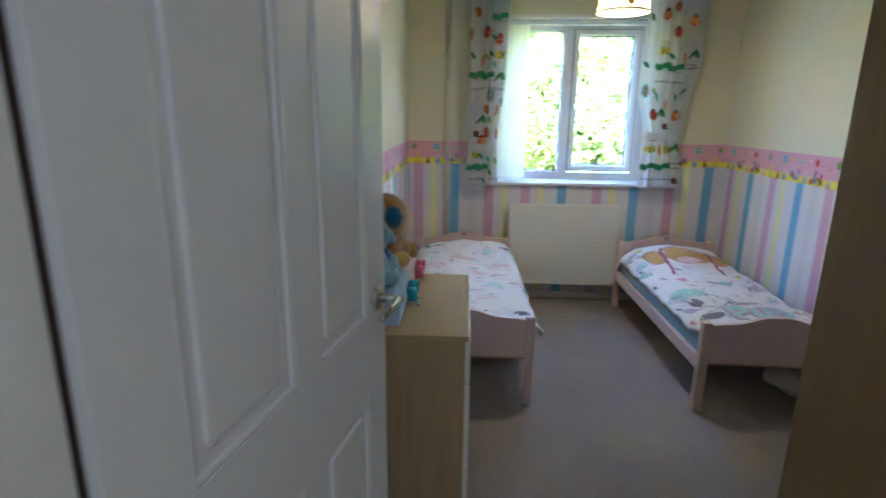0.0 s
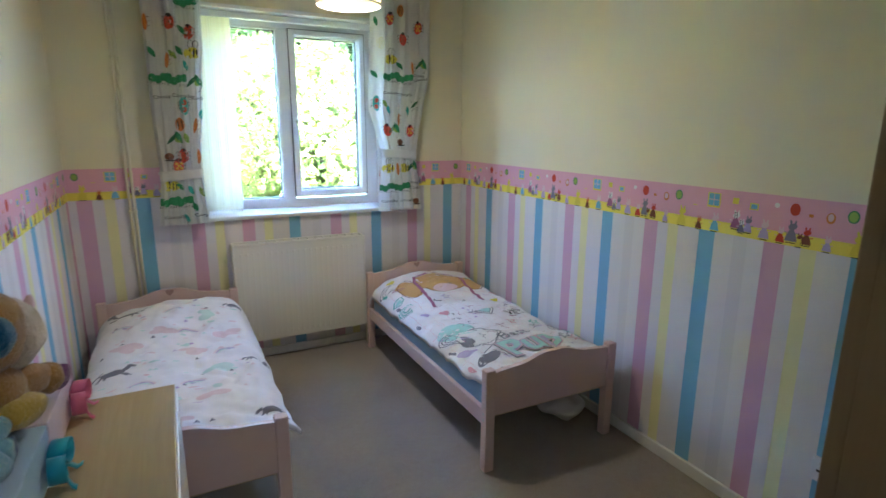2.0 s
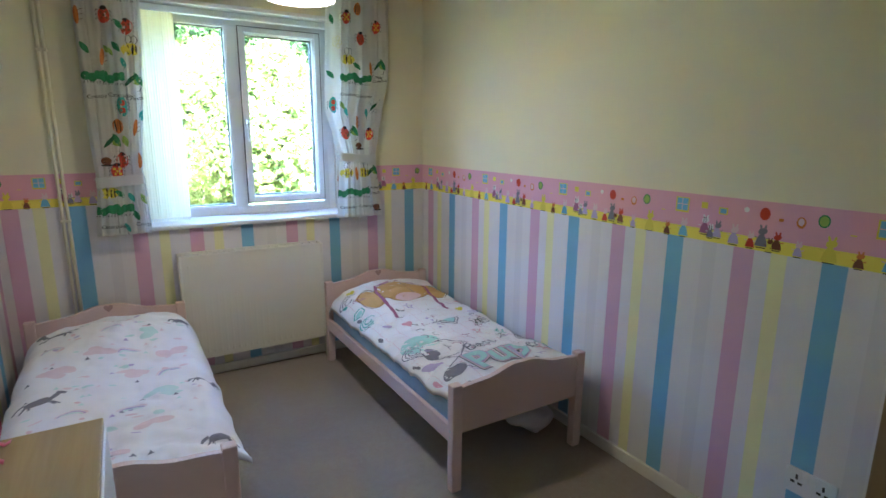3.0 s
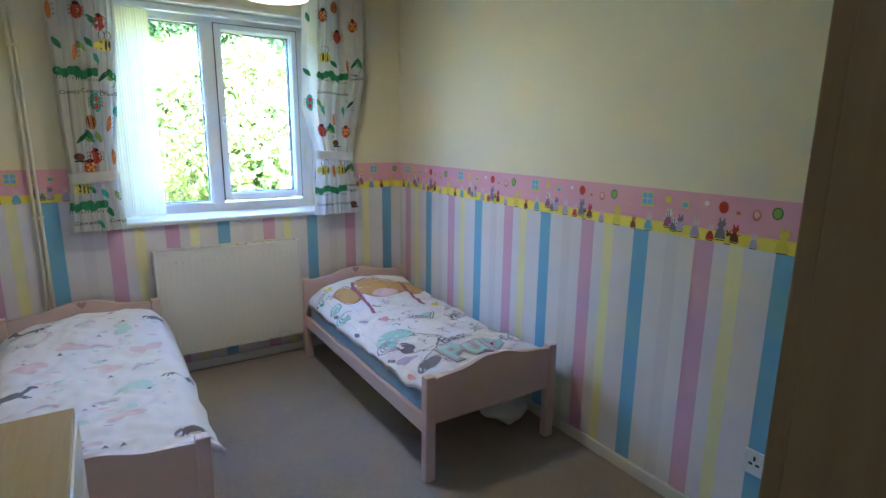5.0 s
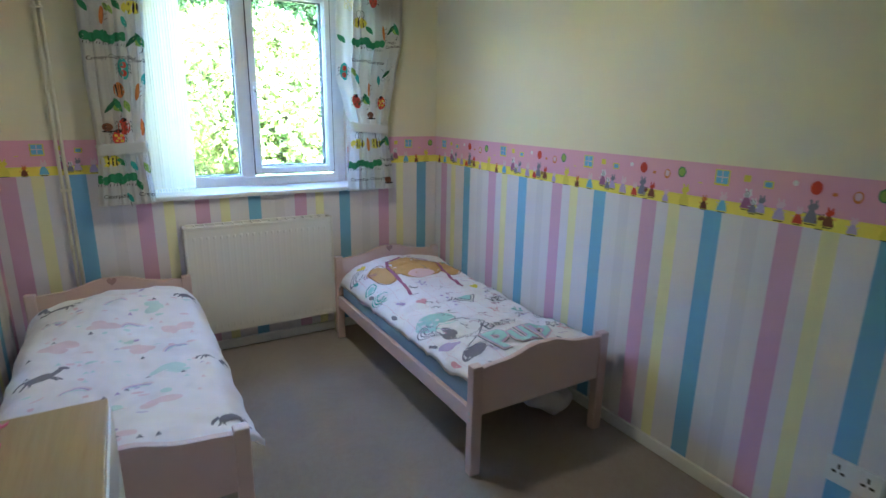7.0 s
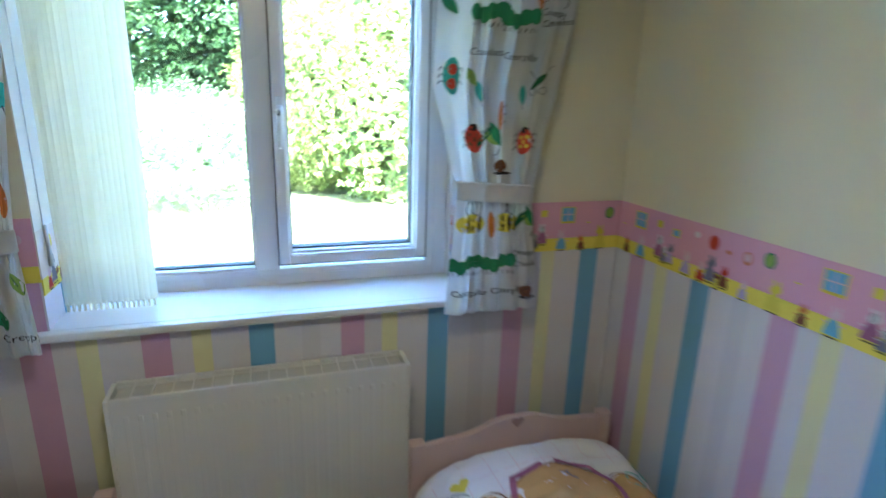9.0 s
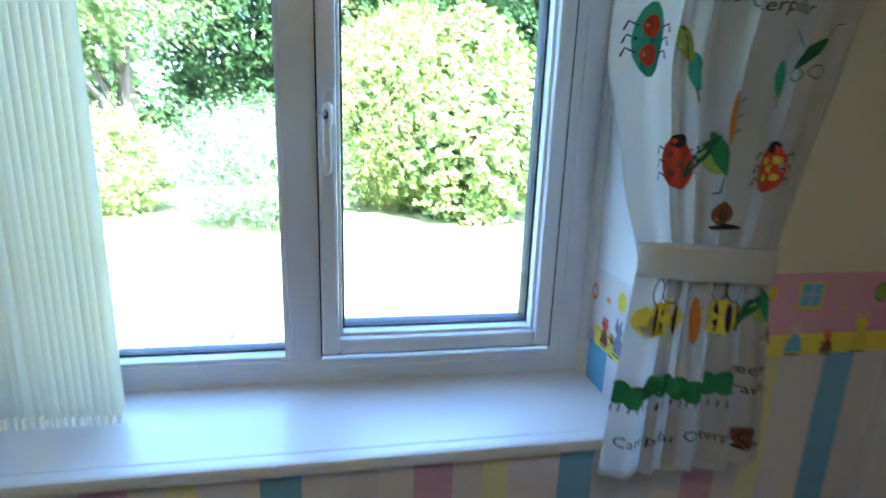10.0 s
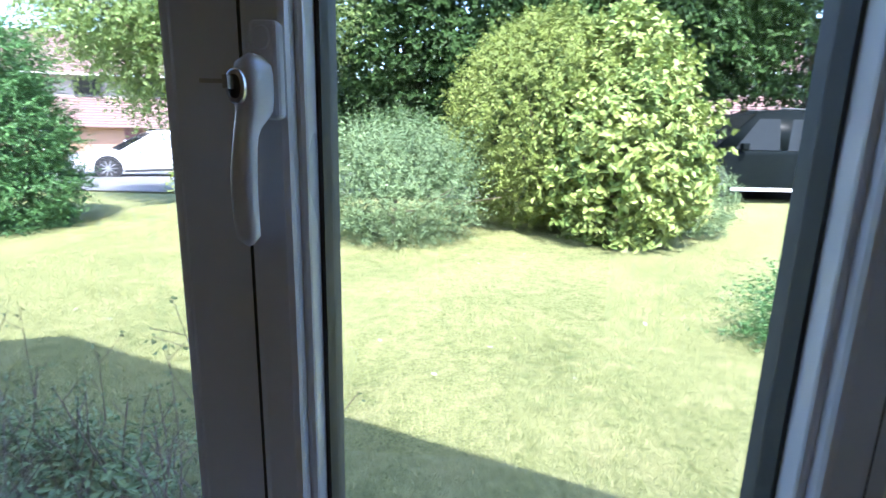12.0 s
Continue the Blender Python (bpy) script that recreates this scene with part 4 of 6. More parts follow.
make_curtain([(2.19, -0.045, 0.245, 0.013, 3.742), (1.95, -0.043, 0.236, 0.017, 3.740), (1.6, -0.04, 0.212, 0.017, 3.738), (1.155, -0.030, 0.172, 0.010, 3.738), (0.885, -0.058, 0.184, 0.016, 3.735)],
             2.19, 0.885, 1.152, 21, (0.052, 0.060, 0.046, 0.054, 0.048, 0.030),
             [(2.05, 0.06, "striped"), (2.02, 0.22, "caterpillar"), (1.92, 0.13, "ladybird"), (1.91, 0.015, "stick"), (1.885, 0.19, "leaf"), (1.875, 0.225, "ladybird"), (1.77, 0.03, "leaf"),
              (1.765, 0.135, "leaf"), (1.785, 0.17, "leaf"), (1.775, 0.24, "bee"), (1.735, 0.105, "stick"), (1.713, 0.205, "teal_leaf"), (1.645, 0.065, "caterpillar"), (1.640, 0.150, "caterpillar"),
              (1.635, 0.25, "hopper"), (1.555, 0.16, "Caterpillar"), (1.54, 0.06, "Creepy"), (1.54, 0.25, "Crawlies"), (1.51, 0.185, "beetle"), (1.47, 0.285, "teal_leaf"), (1.416, 0.155, "striped"),
              (1.345, 0.12, "hopper"), (1.345, 0.19, "leaf"), (1.41, 0.245, "stick")]
             + [(1.252, 0.165, "ladybird"), (1.25, 0.075, "snail"), (1.25, 0.27, "stick"), (1.20, 0.13, "spotted"), (1.095, 0.07, "bee"), (1.09, 0.13, "leaf"), (1.07, 0.2, "teal_leaf"),
                (1.06, 0.27, "leaf"), (1.01, 0.06, "caterpillar"), (1.01, 0.14, "caterpillar"), (0.98, 0.215, "leaf"), (0.92, 0.07, "Caterpillar"), (0.92, 0.16, "teal_leaf"), (0.925, 0.25, "Creepy")],
             "white cotton curtain with printed insects, tied back")
make_curtain([(2.19, 1.165, 1.545, 0.013, 3.742), (1.72, 1.136, 1.536, 0.018, 3.740), (1.53, 1.124, 1.496, 0.018, 3.739), (1.38, 1.166, 1.462, 0.015, 3.739), (1.243, 1.208, 1.438, 0.010, 3.738), (0.885, 1.180, 1.478, 0.017, 3.735)],
             2.19, 0.885, 1.243, 34, (0.095, 0.055, 0.075, 0.095, 0.075),
             [(2.09, 0.19, "striped"), (2.04, 0.12, "spotted"), (2.02, 0.03, "leaf"), (2.0, 0.31, "spotted"), (1.93, 0.21, "ladybird"), (1.9, 0.065, "daisy"), (1.81, 0.135, "bee"), (1.79, 0.335, "hopper"),
              (1.775, 0.19, "leaf"), (1.765, 0.27, "stick"), (1.71, 0.135, "caterpillar"), (1.70, 0.225, "caterpillar"), (1.715, 0.315, "Creepy"), (1.685, 0.325, "Crawlies"), (1.72, 0.025, "leaf"),
              (1.60, 0.225, "Caterpillar"), (1.605, 0.13, "Crawlies"), (1.547, 0.325, "fly"), (1.55, 0.045, "beetle"), (1.55, 0.11, "leaf"), (1.515, 0.135, "teal_leaf"), (1.51, 0.275, "teal_leaf")]
             + [(1.455, 0.205, "stick"), (1.40, 0.165, "hopper"), (1.385, 0.31, "spotted"), (1.39, 0.105, "ladybird"), (1.318, 0.215, "snail"), (1.155, 0.075, "bee"), (1.155, 0.25, "bee"),
                (1.165, 0.345, "hopper"), (1.15, 0.175, "stick"), (1.035, 0.065, "caterpillar"), (1.035, 0.215, "caterpillar"), (1.055, 0.325, "Creepy"), (1.02, 0.335, "Crawlies"),
                (0.942, 0.065, "Caterpillar"), (0.942, 0.235, "Caterpillar"), (0.94, 0.345, "snail")],
             "white cotton curtain with printed insects, tied back")

# curtain pole
pole = thing("curtain_pole", (0.75, 3.765, 2.205), "slim dark metal curtain pole with leaf finials", "curtain pole")
part("rod", rod(bmesh.new(), (-0.86, 0, 0), (0.86, 0, 0), 0.008, sides=14), M_DARK, pole, smooth=True)
for sx in (-1, 1):
    bm = bmesh.new()
    for i in range(5):
        ball(bm, (sx * (0.875 + 0.012 * i), 0, 0.004 * math.sin(i * 2.0)), (0.010, 0.005, 0.014 - 0.0018 * i), 10, 6, (0, 20 * i, 0))
    part("finial", bm, M_DARK, pole, "small twisted leaf finial", True)
for x in (-0.70, 0.0, 0.70):
    bm = rod(bmesh.new(), (x, 0, -0.004), (x, 0.0745, -0.004), 0.005)
    bx(bm, x - 0.008, x + 0.008, 0.068, 0.0745, -0.035, 0.02, 0.002)
    part("bracket", bm, M_DARK, pole)

# ---- vertical blind drawn to one side ----


def blind_cloth():
    k = Mat("cream_blind_fabric", 0.85, spec=0.2)
    r = k.t.nodes.new("ShaderNodeObjectInfo").outputs["Random"]
    c = k.mix(k.math("ADD", k.math("MULTIPLY", k.noise(60, 3), 0.35), k.math("MULTIPLY", r, 0.65)), (0.92, 0.88, 0.72), (0.98, 0.95, 0.82))
    k.color(c)
    tr = k.n("BsdfTranslucent", Color=c)
    mx = k.n("MixShader")
    mx.inputs[0].default_value = 0.9
    k.t.links.new(k.b.outputs[0], mx.inputs[1])
    k.t.links.new(tr.outputs[0], mx.inputs[2])
    k.t.links.new(mx.outputs[0], k.t.nodes["Material Output"].inputs[0])
    return k.done()


M_BLIND = blind_cloth()
blind = thing("vertical_blind", (0.17, 3.965, 0.915), "cream vertical blind drawn to one side of the window", "blind")
part("head_rail", box(0.004, WX1 - WX0 - 0.004, -0.018, 0.018, 1.090, 1.124, 0.003), M_UPVC, blind)
for i in range(17):
    x = 0.006 + i * 0.0132
    sl = bmesh.new()
    nseg = 6
    a = math.radians(38 + 7 * math.sin(i * 1.7))
    rows = []
    for z in (0.004, 0.55, 1.091):
        rows.append([(x + (q / nseg - 0.5) * 0.0230 * math.cos(a), (q / nseg - 0.5) * 0.0230 * math.sin(a) - 0.003 * math.sin(q / nseg * math.pi), z) for q in range(nseg + 1)])
    vr = [[sl.verts.new(p) for p in r] for r in rows]
    for p, q in zip(vr, vr[1:]):
        for j in range(nseg):
            sl.faces.new((p[j], p[j + 1], q[j + 1], q[j]))
    bmesh.ops.solidify(sl, geom=sl.faces[:], thickness=0.0009)
    slat = part("slat", sl, M_BLIND, blind)
    bm = box(x - 0.0030, x + 0.0030, -0.006, 0.006, -0.016, 0.008, 0.001)
    part("weight", bm, M_BLIND, slat, "small hem weight")
bm = rod(bmesh.new(), (0.006, -0.075, 0.22), (0.006, -0.075, 1.095), 0.0016, sides=8)
cord = part("pull_cord", bm, M_UPVC, blind, "thin white pull cord")
part("cord_weight", rod(bmesh.new(), (0.010, -0.075, 0.14), (0.009, -0.075, 0.245), 0.006, 0.0045), M_STEEL, cord, "slim grey cord weight", True)

# ---- pendant lamp ----
LX, LY, LZ = 0.721, 2.765, 1.878


def shade_cloth():
    k = Mat("cream_lamp_fabric", 0.8, spec=0.2)
    c = k.mix(k.noise(40, 3), (0.80, 0.62, 0.30), (0.84, 0.68, 0.38))
    k.color(c)
    tr = k.n("BsdfTranslucent", Color=c)
    mx = k.n("MixShader")
    mx.inputs[0].default_value = 0.6
    k.t.links.new(k.b.outputs[0], mx.inputs[1])
    k.t.links.new(tr.outputs[0], mx.inputs[2])
    k.t.links.new(mx.outputs[0], k.t.nodes["Material Output"].inputs[0])
    return k.done()


lamp = thing("pendant_lamp", (LX, LY, LZ), "cream drum pendant lamp with small printed animals, lit", "lamp")
SR, SH = 0.128, 0.19
bm = bmesh.new()
n = 48
cyl = [[bm.verts.new(((SR - 0.008 * j) * math.cos(2 * math.pi * i / n), (SR - 0.008 * j) * math.sin(2 * math.pi * i / n), SH * j)) for i in range(n)] for j in (0, 1)]
for i in range(n):
    bm.faces.new((cyl[0][i], cyl[0][(i + 1) % n], cyl[1][(i + 1) % n], cyl[1][i]))
bmesh.ops.solidify(bm, geom=bm.faces[:], thickness=0.0015)
shade = part("shade", bm, shade_cloth(), lamp, "cream drum shade with printed animals", True)
pr = Print(lambda s, t: Vector(((SR - 0.008 * t / SH) * math.cos(s / SR), (SR - 0.008 * t / SH) * math.sin(s / SR), t)))
rnd = random.Random(5)
for i in range(12):
    s = 2 * math.pi * SR * i / 12
    t = 0.04 + (i % 3) * 0.055
    pr.blob(s, t, 0.016, 0.022, 20 * (i % 4), (YEL, GOLD, YEL, ORANGE)[i % 4], 0.002)
    pr.blob(s + 0.010, t + 0.020, 0.008, 0.012, 0, (GOLD, YEL, GREY, RED)[i % 4], 0.0024)
    if i % 4 == 3:
        for d in (-0.012, 0, 0.012):
            pr.stroke([(s + 0.03 + d, t), (s + 0.03 + d, t + 0.045)], 0.006, RED, 0.002)
ob = pr.put(shade, "printed animals")
bm = bmesh.new()
bmesh.ops.create_cone(bm, cap_ends=False, segments=48, radius1=SR + 0.0012, radius2=SR + 0.0008, depth=0.008, matrix=Matrix.Translation((0, 0, 0.004)))
bmesh.ops.solidify(bm, geom=bm.faces[:], thickness=0.003)
part("rim", bm, M_WHITE, shade, "white rim", True)
part("cord", rod(bmesh.new(), (0, 0, 0.13), (0, 0, ZC - LZ - 0.01), 0.0035), M_WHITE, lamp)
part("ceiling_rose", rod(bmesh.new(), (0, 0, ZC - LZ - 0.03), (0, 0, ZC - LZ), 0.038, 0.045, 24), M_WHITE, lamp, smooth=True)
bm = rod(bmesh.new(), (0, 0, 0.09), (0, 0, 0.15), 0.018)
part("bulb_holder", bm, M_WHITE, lamp)
for i in range(3):
    a = 2 * math.pi * i / 3
    part("spoke", rod(bmesh.new(), (0, 0, 0.12), ((SR - 0.005) * math.cos(a), (SR - 0.005) * math.sin(a), 0.12), 0.0015, sides=6), M_STEEL, lamp)
bulb = new("bulb_light", bpy.data.lights.new("bulb_light", "POINT"))
bulb.data.energy, bulb.data.color, bulb.data.shadow_soft_size = LAMP_W, (1.0, 0.80, 0.50), 0.09
bulb.location = (LX, LY, LZ + 0.06)

# ---- duvet prints ----


def on_duvet(f, x0, x1):
    return lambda s, t: f(min(max((s - x0) / (x1 - x0), 0.0), 1.0), min(max((t - 0.042) / (BL - 0.085), 0.0), 1.0))


rnd = random.Random(8)
pr = Print(on_duvet(DUVET_L, 0.005, BW + 0.05))


def horse(pr, s, t, k, ink, way=1):
    """A leaping horse as a plain silhouette."""
    pr.blob(s, t, 0.042 * k, 0.020 * k, 8 * way, ink)
    pr.blob(s + way * 0.046 * k, t + 0.022 * k, 0.024 * k, 0.009 * k, 50 * way, ink, 0.0018)
    pr.blob(s + way * 0.064 * k, t + 0.038 * k, 0.017 * k, 0.008 * k, -15 * way, ink, 0.0020)
    pr.stroke([(s - way * 0.04 * k, t + 0.005 * k), (s - way * 0.062 * k, t - 0.006 * k), (s - way * 0.07 * k, t - 0.026 * k)], 0.011 * k, ink)
    for dx, ex in ((-0.034, -0.050), (-0.026, -0.022), (0.030, 0.052), (0.036, 0.066)):
        pr.stroke([(s + way * dx * k, t - 0.008 * k), (s + way * (dx + ex) / 2 * k, t - 0.026 * k), (s + way * ex * k, t - 0.042 * k)], 0.0085 * k, ink)


for s, t, k, w in ((0.13, 0.67, 1.05, 1), (0.15, 1.30, 1.1, -1), (0.66, 0.13, 0.8, 1), (0.67, 0.64, 0.75, 1), (0.65, 1.28, 0.75, 1), (0.10, 0.20, 0.95, 1)):
    horse(pr, s, t, k, GREY, w)
for s, t, ink in ((0.52, 1.12, CLD_T), (0.44, 0.78, CLD_P), (0.52, 0.56, CLD_T), (0.30, 1.02, CLD_P), (0.48, 0.32, CLD_P), (0.30, 0.36, CLD_T), (0.36, 0.16, CLD_P), (0.16, 0.90, CLD_P), (0.58, 0.94, CLD_P)):
    for i in range(4):
        pr.blob(s + rnd.uniform(-0.04, 0.04), t + rnd.uniform(-0.025, 0.025), rnd.uniform(0.025, 0.05), rnd.uniform(0.015, 0.028), rnd.uniform(-20, 20), ink, 0.0012 + 0.0001 * i)
for s, t in ((0.42, 0.98), (0.24, 0.50), (0.36, 1.18), (0.56, 0.74), (0.14, 1.10), (0.42, 0.46)):
    for q, ink in ((0, CLD_P), (1, LIL), (2, CLD_T)):
        pr.arc(s, t, 0.048 - 0.008 * q, 0.036 - 0.008 * q, 10, 175, 0.005, ink)
for i in range(70):
    pr.blob(rnd.uniform(0.06, BW - 0.04), rnd.uniform(0.08, BL - 0.16), rnd.uniform(0.008, 0.022), rnd.uniform(0.005, 0.011), rnd.uniform(-25, 25), rnd.choice((CLD_P, CLD_P, CLD_T, PPNK, LIL)), 0.0010, 10, 1)
for i in range(46):
    s, t = rnd.uniform(0.05, BW - 0.03), rnd.uniform(0.08, BL - 0.15)
    ink = rnd.choice((GREY, CLD_P, CLD_T, LIL, GREY))
    pr.star(s, t, 0.012, 90, ink, 0.0022, 3)
pr.put(duvet_l, "grey unicorns, rainbows and pastel clouds")

pr = Print(on_duvet(DUVET_R, 0.006, BW - 0.005))
for i in range(9):
    s = 0.04 + i * 0.076
    pr.stroke([(s, 0.06), (s, BL - 0.10)], 0.0018, PPNK, 0.0009, 0.03)
for j in range(17):
    t = 0.08 + j * 0.076
    pr.stroke([(0.02, t), (BW - 0.03, t)], 0.0018, PPNK, 0.0009, 0.03)
# golden rounded patches with mauve ribbons on the pillow end
pr.blob(0.35, 1.14, 0.165, 0.130, 0, GOLD, 0.0016, 26, 8)
pr.blob(0.35, 1.050, 0.080, 0.042, 0, PPNK, 0.0044, 24, 6)
pr.arc(0.35, 1.14, 0.165, 0.130, 0, 360, 0.004, BRN, 0.0040, 30)
for q in (-1, 1):
    pr.blob(0.35 + q * 0.205, 1.12, 0.068, 0.110, -q * 14, GOLD, 0.0024, 20, 6)
    pr.arc(0.35 + q * 0.205, 1.12, 0.066, 0.108, 0, 360, 0.004, BRN, 0.0040, 24)
    pr.stroke([(0.35 + q * 0.02, 1.275), (0.35 + q * 0.12, 1.25), (0.35 + q * 0.155, 1.15), (0.35 + q * 0.15, 1.02), (0.34 + q * 0.155, 0.85)], 0.018, MAUVE, 0.0056)
for s, t, r, ink in ((0.10, 0.79, 0.030, LIL), (0.19, 0.745, 0.032, PNK), (0.40, 0.675, 0.066, GREY), (0.55, 0.82, 0.026, YEL), (0.62, 0.95, 0.026, PNK), (0.10, 1.30, 0.030, YEL)):
    pr.heart(s, t, r, 8, ink, 0.0040)
pr.heart(0.40, 0.675, 0.058, 8, WHT, 0.0050)
pr.heart(0.40, 0.675, 0.046, 8, GREY, 0.0060)
pr.heart(0.40, 0.675, 0.039, 8, PTEAL, 0.0070)
for s, t, ink in ((0.45, 0.50, PNK), (0.57, 0.47, TEAL), (0.57, 0.22, GREY), (0.30, 0.95, LIL), (0.64, 1.1, PTEAL), (0.60, 0.18, PNK)):
    pr.star(s, t, 0.034, 20, ink, 0.0040)
    pr.star(s, t, 0.022, 20, WHT, 0.0050)
for i in range(5):
    pr.blob(0.31 + 0.012 * (i % 2), 0.76 - 0.035 * i, 0.009, 0.009, 0, LIL, 0.0018, 8, 1)
# pale green and grey animal patch, drawn as plain rounded shapes
pr.blob(0.13, 0.50, 0.105, 0.075, 15, PTEAL, 0.0012, 20, 4)
pr.blob(0.19, 0.40, 0.105, 0.085, -20, WHT, 0.0015, 20, 4)
pr.blob(0.12, 0.38, 0.038, 0.052, 10, GREY, 0.0018, 16, 3)
pr.arc(0.19, 0.40, 0.105, 0.085, 0, 360, 0.004, GREY, 0.0021, 26)
pr.blob(0.12, 0.175, 0.075, 0.035, 25, GREY, 0.0016, 16, 3)
pr.blob(0.07, 0.28, 0.050, 0.026, -15, LIL, 0.0016, 16, 3)
pr.text("Best", 0.27, 0.295, 0.095, GREY, 6, 0.0058)
for ink, lift, bold in ((GREY, 0.0056, 0.017), (PPNK, 0.0068, 0.013), (LIL, 0.0080, 0.008), (PTEAL, 0.0092, 0.004)):
    pr.text("Pup", 0.215, 0.120, 0.205, ink, 6, lift, bold=bold)
# doodled spirals, nested arcs and outlined gems round the edges
for s, t, k, ink in ((0.06, 1.24, 1.3, GREY), (0.10, 1.16, 1.0, MAUVE), (0.58, 0.62, 1.0, GREY), (0.63, 0.36, 1.1, GREY), (0.05, 0.92, 1.0, TEAL), (0.61, 0.76, 0.9, LIL), (0.06, 0.44, 1.2, GREY), (0.66, 0.90, 0.9, GREY)):
    for q in range(3):
        pr.arc(s, t, (0.040 - 0.012 * q) * k, (0.034 - 0.010 * q) * k, 20 + 25 * q, 300 + 20 * q, 0.0045, ink, 0.0026)
for s, t, ink in ((0.045, 1.04, TEAL), (0.60, 1.20, TEAL), (0.64, 0.28, TEAL)):
    pr.stroke([(s - 0.028, t), (s - 0.012, t + 0.03), (s + 0.024, t + 0.026), (s + 0.03, t - 0.004), (s, t - 0.034), (s - 0.028, t)], 0.006, ink, 0.0026)
    pr.blob(s, t, 0.018, 0.018, 20, PTEAL, 0.0020, 8, 2)
for a, b in (((0.05, 0.40), (0.15, 0.33)), ((0.15, 0.33), (0.22, 0.25)), ((0.26, 0.44), (0.31, 0.38)), ((0.31, 0.38), (0.22, 0.29)), ((0.22, 0.29), (0.12, 0.22))):
    pr.stroke([a, b], 0.005, GREY, 0.0030)
for i in range(64):
    s, t = rnd.uniform(0.04, BW - 0.05), rnd.uniform(0.08, 0.98 if i < 44 else 1.34)
    a = rnd.uniform(0, 6.3)
    pts = [(s + 0.042 * q * math.cos(a) + 0.012 * math.sin(q * 7 + i), t + 0.042 * q * math.sin(a) + 0.008 * math.cos(q * 8 + i)) for q in (0, 0.2, 0.4, 0.6, 0.8, 1)]
    pr.stroke(pts, 0.004, rnd.choice((GREY, LIL, BLK, MAUVE)), 0.0028)
for t in (0.16, 0.34, 0.72, 0.98, 1.2):
    pr.blob(0.024, t, 0.009, 0.032, rnd.uniform(-10, 10), rnd.choice((TEAL, PNK, GREY)), 0.0018, 12, 2)
    pr.blob(BW - 0.04, t + 0.05, 0.012, 0.034, rnd.uniform(-10, 10), rnd.choice((TEAL, PNK, LIL)), 0.0018, 12, 2)
pr.put(duvet_r, "hearts, stars, lettering and golden patches")

# ---- toy boxes with ribbon bows, and plush toys ----
M_BOX_B = paint("pale_blue_card", (0.42, 0.55, 0.74), 0.6, 0.06, 120, 0.05)
M_BOX_P = paint("pale_pink_card", (0.72, 0.58, 0.66), 0.6, 0.06, 120, 0.05)
M_RIB_T = fabric("turquoise_ribbon", (0.05, 0.36, 0.48), 0.5)
M_RIB_P = fabric("pink_ribbon", (0.66, 0.16, 0.26), 0.5)


def ribbon_bow(parent, c, material, seed):
    rnd = random.Random(seed)
    bm = bmesh.new()
    for q in (-1, 1):
        ringsb = []
        for i in range(13):
            a = math.pi * 2 * i / 12
            r = 0.044
            y = c[1] + q * (r * (1 - math.cos(a)) * 0.62)
            z = c[2] + 0.026 * math.sin(a) + 0.006 * q
            for_x = c[0] + 0.012 + 0.010 * math.sin(a / 2)
            ringsb.append((for_x, y, z))
        for i in range(12):
            p, q2 = ringsb[i], ringsb[i + 1]
            v = [bm.verts.new((p[0] - 0.014, p[1], p[2])), bm.verts.new((p[0] + 0.018, p[1], p[2])), bm.verts.new((q2[0] + 0.018, q2[1], q2[2])), bm.verts.new((q2[0] - 0.014, q2[1], q2[2]))]
            bm.faces.new(v)
        tail = [(c[0] + 0.012 + 0.010 * k, c[1] + q * 0.012 * k + rnd.uniform(-0.003, 0.003), max(c[2] - 0.014 * k, CH + 0.003)) for k in range(5)]
        for p, q2 in zip(tail, tail[1:]):
            v = [bm.verts.new((p[0], p[1] - 0.009, p[2])), bm.verts.new((p[0], p[1] + 0.009, p[2])), bm.verts.new((q2[0], q2[1] + 0.009, q2[2])), bm.verts.new((q2[0], q2[1] - 0.009, q2[2]))]
            bm.faces.new(v)
    bmesh.ops.remove_doubles(bm, verts=bm.verts[:], dist=0.0004)
    bmesh.ops.solidify(bm, geom=bm.faces[:], thickness=0.001)
    ball(bm, (c[0] + 0.012, c[1], c[2]), (0.011, 0.010, 0.010), 10, 8)
    bm.transform(parent.matrix_world.inverted())
    return part("ribbon_bow", bm, material, parent, "satin ribbon bow", True)


BXX0, BXX1, BTOP = -0.428, -0.256, 0.795
for y0, y1, m, rib, lab in ((1.514, 1.805, M_BOX_B, M_RIB_T, "pale blue card toy box with turquoise bow"), (1.812, 2.105, M_BOX_P, M_RIB_P, "pale pink card toy box with pink bow")):
    tb = thing("toy_box", ((BXX0 + BXX1) / 2, (y0 + y1) / 2, CH), lab, "box", "toy boxes on the chest")
    hx, hy, h = (BXX1 - BXX0) / 2, (y1 - y0) / 2, BTOP - CH
    part("body", box(-hx + 0.002, hx - 0.002, -hy + 0.002, hy - 0.002, 0, h - 0.03, 0.003), m, tb)
    part("lid", box(-hx, hx, -hy, hy, h - 0.034, h, 0.004), m, tb)
    bpy.context.view_layer.update()
    ribbon_bow(tb, (BXX1, (y0 + y1) / 2 + 0.10, CH + 0.045), rib, 3)


def plush(name, c):
    k = Mat(name, 0.95, spec=0.1)
    f, g = k.noise(160, 4), k.noise(22, 3)
    k.color(k.mix(k.math("ADD", k.math("MULTIPLY", f, 0.6), k.math("MULTIPLY", g, 0.4)), tuple(x * 0.72 for x in c), tuple(min(1, x * 1.2) for x in c)))
    k.bump(k.math("ADD", f, g), 0.9, 0.006)
    k.b.inputs["Sheen Weight"].default_value = 0.6
    return k.done()


